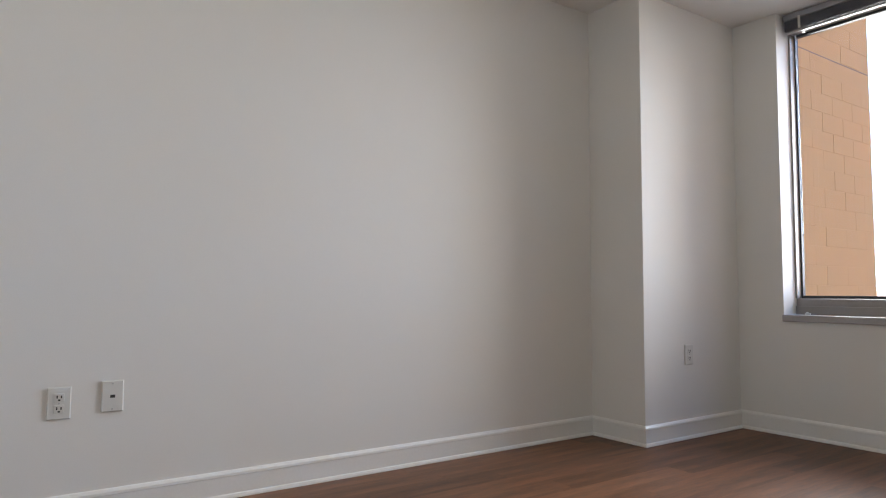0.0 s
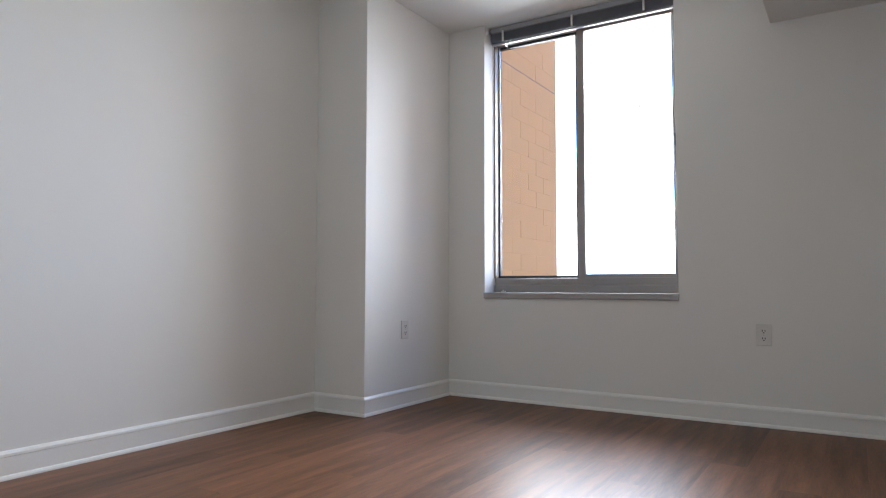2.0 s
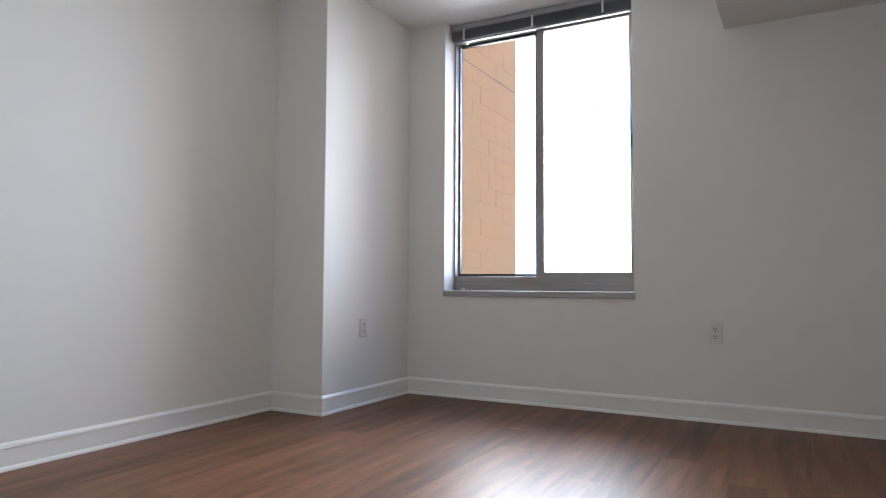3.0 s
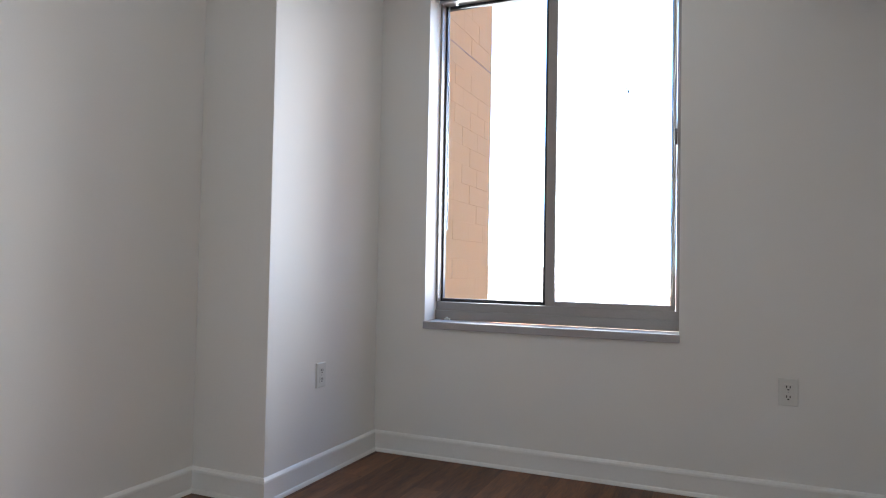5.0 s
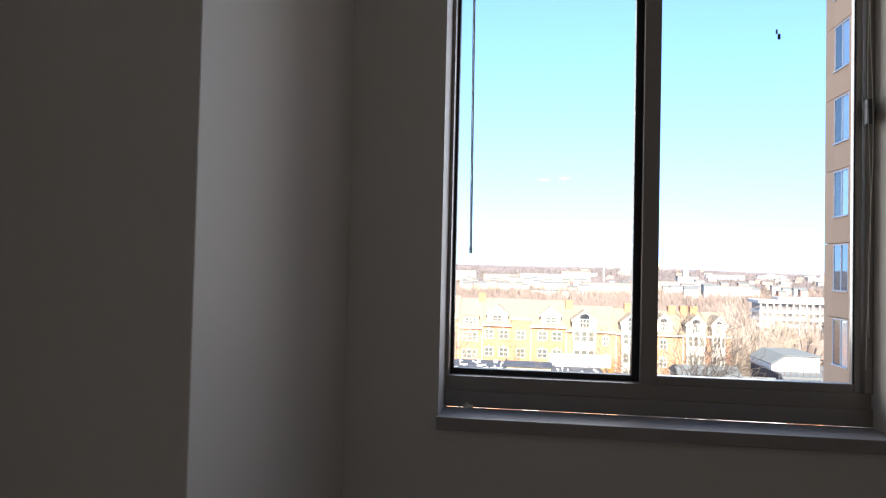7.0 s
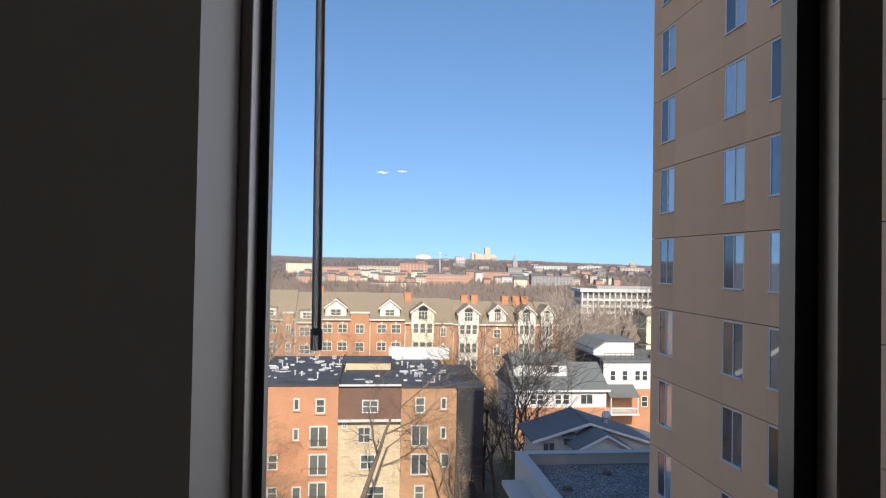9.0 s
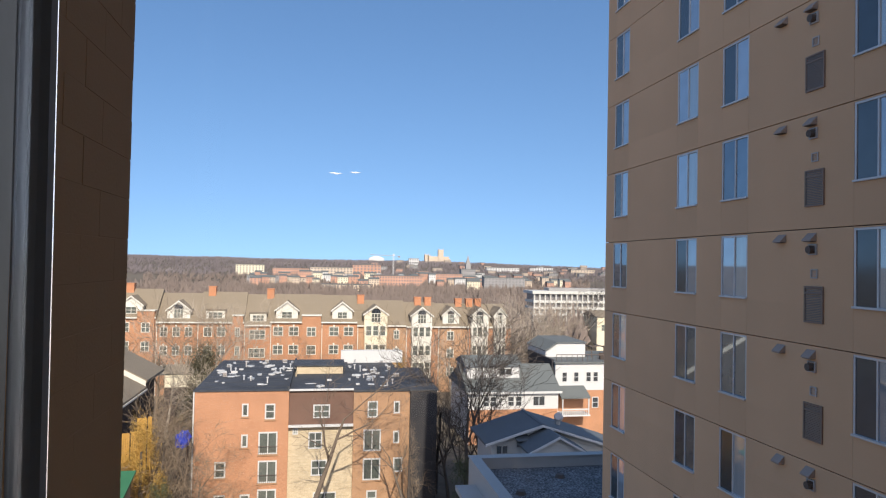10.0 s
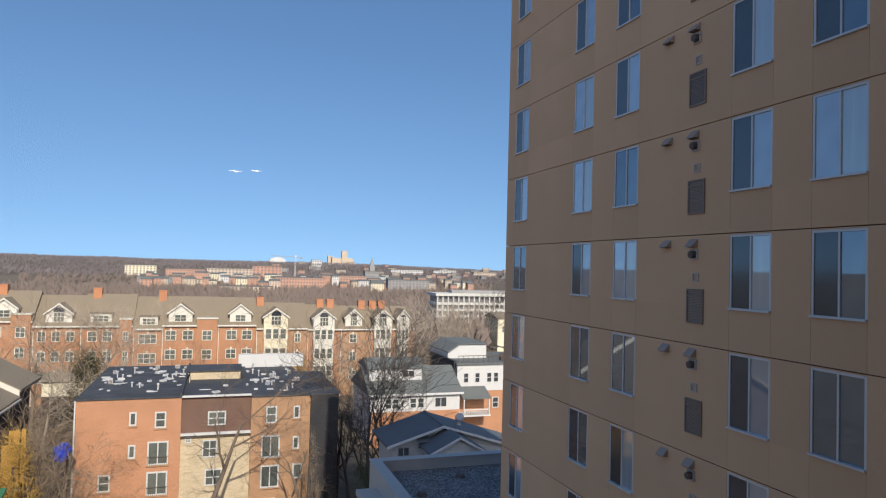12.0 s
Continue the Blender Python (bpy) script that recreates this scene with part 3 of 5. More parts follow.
def land(x, y):
    d = max(0.0, min(1.0, (y - 150) / 500))
    d = d * d * (3 - 2 * d)
    u = max(0.0, min(1.0, (y - 1050) / 900))
    u = u * u * (3 - 2 * u)
    z = GZ - 16 * d + 41 * u
    if y > 500:
        z += 5 * u * noise.noise((x * 0.0022, y * 0.0012, 3.1)) + 2.0 * u * noise.noise((x * 0.009, y * 0.004, 7.7))
        z += 4 * u * max(0, -x - 100) / 500
        z -= 7 * u * max(0.0, x - 350) / 500
    return z


def ground_sheet():
    xs = [-4200 + 60 * i for i in range(0, 60)] + [-600 + 25 * i for i in range(0, 76)] + [1300 + 60 * i for i in range(0, 49)]
    ys = [-4200, -2000, -800, -300, -100, 0, 50, 100] + [150 + 35 * i for i in range(0, 56)] + [2150, 2400, 2800, 3400, 4200]
    verts = [(x, y, land(x, min(y, 2150))) for y in ys for x in xs]
    n = len(xs)
    faces = [(j * n + i, j * n + i + 1, (j + 1) * n + i + 1, (j + 1) * n + i) for j in range(len(ys) - 1) for i in range(n - 1)]
    me = bpy.data.meshes.new("ground")
    me.from_pydata(verts, [], faces)
    me.materials.append(GROUND)
    tagged(new("ground", me), "brown winter ground rising to wooded hills", "ground", kind="structure")


ground_sheet()


# ---- trees ----
def limb_mesh(segs, n, material, name):
    verts, faces = [], []
    for a, b, r0, r1 in segs:
        d = (b - a)
        if d.length < 1e-5:
            continue
        q = d.to_track_quat("Z", "Y")
        o = len(verts)
        for c, r in ((a, r0), (b, r1)):
            for i in range(n):
                verts.append(tuple(c + q @ Vector((r * math.cos(6.2832 * i / n), r * math.sin(6.2832 * i / n), 0))))
        for i in range(n):
            faces.append((o + i, o + (i + 1) % n, o + n + (i + 1) % n, o + n + i))
    me = bpy.data.meshes.new(name)
    me.from_pydata(verts, [], faces)
    me.materials.append(material)
    return me


def bare_tree(seed, height, label, bark, twig, levels=4, at=(0, 0, 0), thin=0.011, lean=(0.0, 0.0), fork=0.35, wide=0.75):
    """Bare tree: a trunk that forks low, crooked limbs and many fine twigs that turn upwards. wide: how far the limbs spread."""
    r = random.Random(seed)
    trunk, twigs = [], []

    def grow(p, d, length, rad, lev):
        steps = (6, 6, 5, 4, 3)[lev]
        a = p
        for s in range(steps):
            bend = 0.05 if lev == 0 else 0.15
            d = (d + Vector((r.gauss(0, bend), r.gauss(0, bend), r.gauss(0.05, 0.08)))).normalized()
            b = a + d * length / steps
            f0, f1 = 1 - 0.7 * s / steps, 1 - 0.7 * (s + 1) / steps
            (trunk if lev < 2 else twigs).append((a, b, max(rad * f0, thin * 1.15), max(rad * f1, thin)))
            if lev < levels and (s + 1) / steps > (fork if lev == 0 else 0.15) and r.random() < (1.0 if lev < 2 else 0.85):
                around = d.orthogonal().normalized()
                around.rotate(Matrix.Rotation(r.uniform(0, 6.283), 3, d))
                nd = (d + around * r.uniform(0.6, 1.15) * wide / 0.75).normalized()
                grow(b, nd, length * r.uniform(0.42, 0.72), rad * f1 * r.uniform(0.5, 0.75), lev + 1)
            a = b
    grow(Vector((0, 0, 0)), Vector((lean[0], lean[1], 1)).normalized(), height * 0.66, height * 0.019, 0)
    t = thing("bare_tree", (0, 0, 0), label, "tree", "bare trees")
    a, b = new("trunk", limb_mesh(trunk, 7, bark, "trunk")), new("crown", limb_mesh(twigs, 3, twig, "crown"))
    hang(a, t), hang(b, t)
    t.matrix_basis = pose(*at)
    return t


t0 = bare_tree(3, 17, "tall bare brown tree leaning over the brick wall", BARKB, BARKB, at=(-0.6, 58.0, GZ), lean=(0.2, 0.0), fork=0.62, wide=0.85)
t1 = bare_tree(5, 13.5, "tall bare tree with pale grey bark and spreading limbs", BARK, BARK, at=(23, 112, GZ), thin=0.016)
t2 = bare_tree(8, 15.5, "bare dark-barked tree beside the brick block", BARKD, BARKD, at=(14.6, 63.0, GZ), fork=0.3, wide=0.62, thin=0.018)
t3 = bare_tree(15, 10, "bare brown tree in front of the townhouses", BARKB, TWIG, at=(-12.5, 57, GZ), fork=0.15, wide=0.9)
spots = [(t3, -24, 108, 1.5, 10), (t1, -22, 112, 1.25, 100), (t3, -19, 106, 1.45, 50), (t1, -16.5, 110, 1.3, 200), (t3, -14, 107, 1.4, 140), (t3, -30, 112, 1.4, 220), (t1, -11, 108, 1.15, 300), (t3, -1, 109, 1.2, 75), (t3, 6.2, 108, 1.2, 33),
         (t3, 13.5, 108, 1.35, 111), (t3, 27, 110, 1.4, 5), (t1, 33.5, 114, 1.3, 95), (t1, 38.5, 118, 1.35, 185), (t3, 42.5, 122, 1.5, 275), (t1, 48, 126, 1.35, 345),
         (t2, 17.5, 66, 1.0, 60), (t2, 12.9, 70, 0.9, 200), (t2, 16.4, 68, 0.85, 280), (t2, 13.6, 66, 0.75, 130), (t0, 8.9, 60.5, 0.62, 150), (t0, -9.6, 61.5, 0.7, 200), (t3, -14.4, 55.5, 0.85, 95), (t3, -11.6, 56.5, 0.8, 330), (t3, -16.2, 56, 0.95, 160), (t3, 9.6, 63.2, 0.6, 70), (t3, -14.8, 62, 0.9, 45), (t3, -9.8, 61, 0.75, 250), (t3, -17, 66, 1.0, 310),
         (t3, -12.2, 66, 1.05, 120), (t3, -15, 70, 1.0, 15), (t1, -14, 88, 0.9, 100), (t1, -9.5, 92, 0.8, 30), (t1, -20, 96, 0.9, 190), (t3, -3.5, 101, 0.95, 130), (t3, 3.5, 103, 0.85, 220),
         (t1, 31, 108, 0.85, 40), (t1, 36, 112, 0.95, 140), (t1, 40, 116, 0.9, 240), (t1, 44, 120, 0.95, 320), (t3, 38, 122, 1.1, 80), (t3, 46, 128, 1.2, 170), (t1, 52, 140, 1.0, 20), (t3, 17, 102, 0.9, 0),
         (t1, 58, 165, 1.15, 75), (t2, 74, 176, 1.1, 345), (t3, 50, 150, 1.1, 125), (t3, 24, 104, 0.85, 300), (t3, -27, 104, 0.9, 210), (t3, -7.2, 60.6, 0.5, 20),
         (t1, 41, 108, 0.8, 275), (t3, 34, 100, 0.85, 115)]
for src, x, y, s, a in spots:
    src_scale = pose(x, y, GZ, 0, 0, a) @ Matrix.Diagonal((s, s, s, 1))
    copy_thing(src, src_scale)


def woods(name, n, x_range, y_range, h_range, material, seed, keep=None, spikes=14, label=""):
    """Far bare trees as tufts of thin upright twigs, one object."""
    r = random.Random(seed)
    verts, faces = [], []
    for _ in range(n):
        y = r.uniform(*y_range)
        x = r.uniform(*x_range) * (y / y_range[1] if x_range[0] < 0 else 1)
        if keep and not keep(x, y):
            continue
        z, h = land(x, y), r.uniform(*h_range)
        rad = h * r.uniform(0.22, 0.38)
        for s in range(spikes):
            a, q = r.uniform(0, 6.283), math.sqrt(r.random()) * rad
            zz = h * (1 - 0.5 * (q / rad) ** 2) * r.uniform(0.75, 1.05)
            px, py = x + q * math.cos(a), y + q * math.sin(a)
            w = h * r.uniform(0.03, 0.07)
            b = r.uniform(0, 3.14)
            o = len(verts)
            verts += [(x + (px - x) * 0.3 - w * math.cos(b), y + (py - y) * 0.3 - w * math.sin(b), z + h * 0.05), (x + (px - x) * 0.3 + w * math.cos(b), y + (py - y) * 0.3 + w * math.sin(b), z + h * 0.05),
                      (px + w * 0.8, py, z + zz * 0.75), (px, py, z + zz)]
            faces += [(o, o + 1, o + 2), (o, o + 2, o + 3)]
    me = bpy.data.meshes.new(name)
    me.from_pydata(verts, [], faces)
    me.materials.append(material)
    tagged(new(name, me), label, "trees", kind="stuff")


woods("near_woods", 900, (-70, 170), (170, 420), (9, 15), WOODS, 5, None, 26, "brown bare woods behind the townhouses")
woods("valley_woods", 2600, (-330, 420), (430, 1000), (9, 15), WOODS, 6, None, 14, "brown bare woods in the valley")
woods("town_trees", 1500, (-330, 560), (1000, 1330), (8, 12), WOODS, 17, None, 12, "bare trees between the far town houses")
woods("hill_woods", 15000, (-1000, 1150), (1330, 2150), (6, 10), HILLS, 7, None, 6, "bare woods on the far hills, distance haze greyed into their colour")


# ---- brick block with dark roof ----
def apartment_block():
    y, top = 65.0, -10.95
    t = thing("brick_apartment_block", (0, 74, GZ), "four-storey orange brick apartment block with dark flat roof", "building")
    part("wall", boxes((-10.92, -2.35, y, 84, GZ, top)), BRICK_O, t, "orange brick wall")
    part("wall", boxes((-2.35, 3.8, y + 0.35, 84, GZ, -14.3)), BRICK_B, t, "beige brick wall")
    part("mansard", prism([(y - 0.1, -14.25), (y + 0.45, top - 0.05), (y + 3, top - 0.05), (y + 3, -14.25)], "x", -2.34, 3.79), MANSARD, t, "brown shingled mansard")
    part("cornice", boxes((-2.34, 3.79, y - 0.25, y + 0.34, -14.42, -14.18)), WHITE, t)
    part("wall", boxes((3.8, 9.29, y, 84, GZ, top - 0.2)), BRICK_T, t, "tan brick wall")
    part("wing", boxes((9.3, 11.95, y - 0.4, 78, GZ, top - 0.1)), BLACKW, t, "near-black end wing")
    part("roof", boxes((-11.05, -2.36, y - 0.1, 84.1, top, top + 0.16)), TAR, t, "dark tar roof")
    part("roof", boxes((-2.34, 3.79, y + 0.3, 84.1, top - 0.05, top + 0.1)), TAR, t)
    part("roof", boxes((3.81, 9.28, y - 0.1, 84.1, top - 0.2, top)), TAR, t)
    part("coping", boxes((-2.34, 3.79, y + 0.1, y + 0.29, top - 0.06, top + 0.12)), WHITE, t, "white roof edge")
    part("gutter_pipe", boxes((-11.05, -10.93, y - 0.12, y - 0.02, GZ, top)), WHITE, t)
    part("roof_house", boxes((-2.0, 3.0, 74, 78, top, top + 0.95)), BRICK_B, t, "beige roof house")
    part("roof_house_cap", boxes((-2.2, 3.2, 73.8, 78.2, top + 0.95, top + 1.06)), TAR, t)
    part("roof_wall", boxes((3.0, 10.6, 82.5, 83.2, top, top + 1.5)), WHITE, t, "white roof wall")
    part("wing_coping", boxes((9.2, 12.05, y - 0.5, 78.1, top - 0.1, top + 0.04)), TAR, t)
    part("parapet", boxes((-2.5, -2.3, y - 0.05, 84, top + 0.161, top + 0.45)), TAR, t, "dark party wall between the roofs")
    part("roof_house_wall", boxes((-2.05, -1.95, 72.4, 73.99, top + 0.101, top + 0.5)), BRICK_B, t)
    r = random.Random(2)
    for i in range(120):
        x, yy = r.uniform(-10.4, 8.6), r.uniform(66, 83.2)
        if -2.6 < x < 3.6 and yy > 70:
            continue
        zr = top + 0.162 if x < -2.6 else top + 0.102 if x < 3.7 else top + 0.002
        if i % 3:
            # irregular flashing patch
            w, d, n = r.uniform(0.15, 0.55), r.uniform(0.15, 0.5), 11
            edge = [(x + w * math.cos(6.2832 * q / n) * r.uniform(0.3, 1.2), yy + d * math.sin(6.2832 * q / n) * r.uniform(0.3, 1.2)) for q in range(n)]
            part("roof_patch", prism(edge, "z", zr, zr + r.uniform(0.03, 0.22)), r.choice((WHITE, WHITE, PATCH)), t)
        elif i % 4:
            bm = bmesh.new()
            h = r.uniform(0.3, 0.6)
            tube(bm, (x, yy, zr), (x, yy, zr + h), 0.07, 0.07, 8)
            tube(bm, (x, yy, zr + h), (x, yy, zr + h + 0.1), 0.14, 0.10, 8)
            part("roof_vent", bm, r.choice((WHITE, PATCH, VENTL)), t)
        else:
            w, h = r.uniform(0.25, 0.45), r.uniform(0.3, 0.55)
            cu = part("condenser", soft(boxes((x, x + w * 1.6, yy, yy + w, zr, zr + h)), 0.03, 1), r.choice((PATCH, VENTL, PARAPET)), t, "grey rooftop unit")
            part("unit_grille", boxes(*[(x + 0.05, x + w * 1.6 - 0.05, yy - 0.015, yy - 0.002, zr + 0.06 + q * 0.07, zr + 0.095 + q * 0.07) for q in range(int((h - 0.08) / 0.07))]), VENTD, cu)
    for i in range(7):
        part("roof_seam", boxes((-10.8, -2.55, 66.4 + i * 2.5, 66.52 + i * 2.5, top + 0.162, top + 0.19)), TAR, t)
    for x, z0, w, h, b in ((-4.07, -13.6, 0.95, 1.45, ((0.5, "h"),)), (-6.35, -13.3, 0.6, 1.2, ()), (-4.2, -16.9, 1.75, 2.1, (0.5,)), (-6.35, -16.2, 0.6, 1.2, ()), (-4.2, -19.6, 1.75, 2.1, (0.5,)),
                           (-8.5, -19.0, 1.0, 1.5, ((0.5, "h"),)), (-8.5, -21.9, 1.0, 1.3, ((0.5, "h"),)), (-6.2, -21.9, 0.9, 1.3, ()), (-4.2, -22.3, 1.75, 2.1, (0.5,)),
                           (5.65, -13.65, 1.0, 1.6, ((0.5, "h"),)), (5.65, -16.9, 1.7, 2.1, (0.5,)), (5.65, -19.7, 1.7, 2.1, (0.5,)), (8.0, -13.3, 0.6, 1.2, ()), (8.0, -16.2, 0.6, 1.2, ()), (8.2, -19.0, 0.9, 1.4, ()), (5.7, -22.2, 1.0, 1.5, ((0.5, "h"),))):
        window(t, x, y, z0, w, h, b, 0.13, 0.10, WHITE, pane_m=PANEL, label="white-framed window")
        part("ledge", boxes((x - w / 2 - 0.1, x + w / 2 + 0.1, y - 0.12, y + 0.02, z0 - 0.14, z0 - 0.01)), BRICK_T, t)
        if b == (0.5,) and x < 0:
            part("balcony_rail", boxes(*[(x - w / 2 + 0.05 + i * w / 10, x - w / 2 + 0.08 + i * w / 10, y - 0.22, y - 0.19, z0, z0 + 0.75) for i in range(10)], (x - w / 2, x + w / 2, y - 0.22, y - 0.19, z0 + 0.75, z0 + 0.79)), VENTD, t)
    window(t, 0.75, y + 0.02, -13.6, 1.6, 1.3, (0.5, (0.5, "h")), 0.13, 0.12, WHITE, pane_m=PANEL, label="white-framed window")
    for x, z0, w, h in ((0.2, -16.6, 1.3, 1.6), (0.6, -19.2, 1.5, 1.5), (1.2, -22.4, 2.2, 1.6), (-1.7, -15.2, 0.5, 0.6)):
        window(t, x, y + 0.35, z0, w, h, (0.5, (0.5, "h")), 0.11, 0.1, WHITE, pane_m=PANEL, label="white-framed window")


apartment_block()


# ---- townhouses ----
TY = 125.0


def townhouse(x0, x1, eave, ridge, brick, roof, dormers, wins, chim=(), bay=None):
    t = thing("townhouse", ((x0 + x1) / 2, TY + 5, GZ), "brick townhouse with brown shingle roof and white dormers", "house", "townhouse row")
    part("wall", boxes((x0, x1 - 0.02, TY, TY + 11, GZ, eave)), brick, t, "brick front wall")
    part("roof", prism([(TY - 0.4, eave - 0.05), (TY + 5.5, ridge), (TY + 11.4, eave - 0.05)], "x", x0, x1 - 0.02), roof, t, "brown shingle roof")
    part("cornice", boxes((x0, x1 - 0.02, TY - 0.5, TY - 0.01, eave - 0.32, eave - 0.06)), TRIMC, t)
    part("downpipe", boxes((x0 + 0.05, x0 + 0.17, TY - 0.14, TY - 0.01, GZ, eave - 0.4)), TRIMC, t)
    if bay:
        front = part("brick_bay", boxes((bay[0], bay[1], TY - 0.55, TY - 0.07, GZ, eave + 1.0)), brick, t, "raised brick bay")
        part("bay_side", boxes((bay[0], bay[1], TY - 0.069, TY + 1.2, eave - 0.04, eave + 0.98)), brick, front)
        part("bay_cornice", boxes((bay[0] - 0.12, bay[1] + 0.12, TY - 0.72, TY + 1.2, eave + 1.0, eave + 1.2)), TRIMC, front)
        for z in (-2.75, -6.1):
            window(front, (bay[0] + bay[1]) / 2, TY - 0.55, eave + z, round((bay[1] - bay[0]) * 0.5, 2), 1.75, (0.5, (0.5, "h")), 0.12, 0.08, TRIMC, pane_m=PANEL)
    for x, w, kind in dormers:
        zb = eave + 0.25
        yf = TY + 0.25
        if kind == "flat":
            d = part("dormer", boxes((x - w / 2, x + w / 2, yf, yf + 2.4, zb, zb + 1.7)), TRIMC, t, "white flat dormer")
            part("dormer_roof", boxes((x - w / 2 - 0.2, x + w / 2 + 0.2, yf - 0.2, yf + 2.8, zb + 1.7, zb + 1.85)), roof, d)
            window(d, x, yf, zb + 0.25, round(w - 0.8, 2), 1.2, (0.33, 0.66, (0.5, "h")), 0.11, 0.08, TRIMC, pane_m=PANEL)
        else:
            hg = 1.55
            if kind == "bay":
                zb = eave - 1.9
            body = [(x - w / 2, zb), (x + w / 2, zb), (x + w / 2, eave + 1.9), (x, eave + 1.9 + hg), (x - w / 2, eave + 1.9)]
            d = part("dormer", prism(body, "y", yf if kind != "bay" else TY - 0.9, yf + 4), CREAM if kind == "bay" and abs(x - 10.6) < 1 else TRIMC, t, "gabled white dormer")
            fy = yf - 0.25 if kind != "bay" else TY - 1.15
            for sg in (-1, 1):
                q = [(x + sg * (w / 2 + 0.3), eave + 1.72), (x, eave + 1.9 + hg - 0.02), (x, eave + 1.9 + hg + 0.28), (x + sg * (w / 2 + 0.3), eave + 2.0)]
                part("gable_roof", prism(q, "y", fy, yf + 4.2), roof, d)
                q2 = [(p, z - 0.02) for p, z in q]
                part("rake_trim", prism(q2, "y", fy - 0.1, fy - 0.004), TRIMC, d, "white rake board")
            yy = yf if kind != "bay" else TY - 0.9
            if kind == "arch" or kind == "bay":
                window(d, x, yy, eave + 0.5, round(w * 0.42, 2), 1.7, (0.33, 0.66, (0.55, "h")), 0.1, 0.08, TRIMC, pane_m=PANEL)
                fan = [(x + w * 0.21 * math.cos(a), eave + 2.2 + w * 0.21 * math.sin(a)) for a in [math.pi * i / 8 for i in range(9)]]
                part("fanlight", prism(fan, "y", yy - 0.05, yy), PANE, d)
            else:
                window(d, x, yy, eave + 0.5, round(w * 0.5, 2), 1.25, (0.5, (0.5, "h")), 0.1, 0.08, TRIMC, pane_m=PANEL)
            if kind == "bay":
                for kx in (-0.3, 0.0, 0.3):
                    for kz in (-1.7, -5.2, -8.4):
                        window(d, x + kx * w, yy, eave + kz - 0.3, round(w * 0.26, 2), 1.9, ((0.5, "h"),), 0.1, 0.08, TRIMC, pane_m=PANEL)
                part("bay_wall", boxes((x - w / 2 + 0.1, x + w / 2 - 0.1, TY - 0.88, TY + 0.1, GZ, zb)), CREAM if abs(x - 10.6) < 1 else TRIMC, d)
    for x, w, lv in wins:
        for z in lv:
            wob = window(t, x, TY, eave + z, w, 1.75, (0.5, (0.5, "h")) if w < 1.9 else (0.33, 0.66, (0.5, "h")), 0.12, 0.08, TRIMC, pane_m=PANEL, label="white-framed window")
            part("keystone", boxes((x - 0.15, x + 0.15, TY - 0.1, TY, eave + z + 1.78, eave + z + 2.1)), TRIMC, wob)
    for x in chim:
        c = part("chimney", boxes((x - 0.65, x + 0.65, TY + 4.6, TY + 6, ridge - 1.6, ridge + 0.9)), CHIM, t, "orange brick chimney")
        part("cap", boxes((x - 0.72, x + 0.72, TY + 4.53, TY + 6.07, ridge + 0.9, ridge + 1.05)), CHIM, c)


LV = (-2.75, -6.1, -9.6)
townhouse(-48, -38, -8.9, -4.3, BRICK_R, ROOFB, [(-43, 3.6, "gable")], [(-45, 1.5, LV), (-41, 1.5, LV)], (-46,))
townhouse(-38, -28.3, -8.9, -4.2, BRICK_R, ROOFB, [(-32.6, 3.8, "gable")], [(-36, 1.5, LV), (-33.5, 1.5, LV)], (-34,), (-31.4, -28.5))
townhouse(-28.3, -21.3, -9.7, -4.9, BRICK_R, ROOFB, [(-24.6, 3.9, "arch")], [(-27, 1.3, LV), (-24.9, 1.3, LV), (-22.8, 1.3, LV)])
townhouse(-21.3, -13.2, -9.7, -4.6, BRICK_R, ROOFB, [(-18.3, 3.3, "flat")], [(-19.5, 1.5, LV), (-17.2, 1.5, LV)], (-19.6,), (-15.2, -13.4))
townhouse(-13.2, -8.6, -10.2, -5.0, BRICK_R, ROOFB, [(-10.8, 2.9, "flat")], [(-10.9, 2.9, LV)])
townhouse(-8.6, 0.6, -9.6, -4.9, BRICK_R, ROOFB, [(-5.7, 3.9, "gable")], [(-7.2, 1.8, LV), (-4.4, 1.8, LV)], (-9.0,), (-2.9, 0.5))
townhouse(0.6, 7.2, -9.6, -5.0, BRICK_R, ROOFB, [(4.4, 3.7, "gable")], [(2.9, 1.8, LV), (5.6, 1.8, LV)])
townhouse(7.2, 16.4, -10.2, -5.9, BRICK_T, ROOFB, [(10.6, 4.3, "bay")], [(14.6, 1.1, LV)], (8.0,))
townhouse(16.4, 22.6, -10.4, -6.2, BRICK_R, ROOFB, [(19.3, 3.9, "bay")], [], (19.2, 21.2))
townhouse(22.6, 28.4, -10.4, -6.4, BRICK_T, ROOFB, [(25.1, 3.2, "arch")], [(25, 1.4, LV)], (27.4,))
townhouse(28.4, 37, -10.4, -6.4, BRICK_R, ROOFB, [(30.6, 3.4, "bay"), (34.6, 2.4, "bay")], [], (29.6, 31.4))


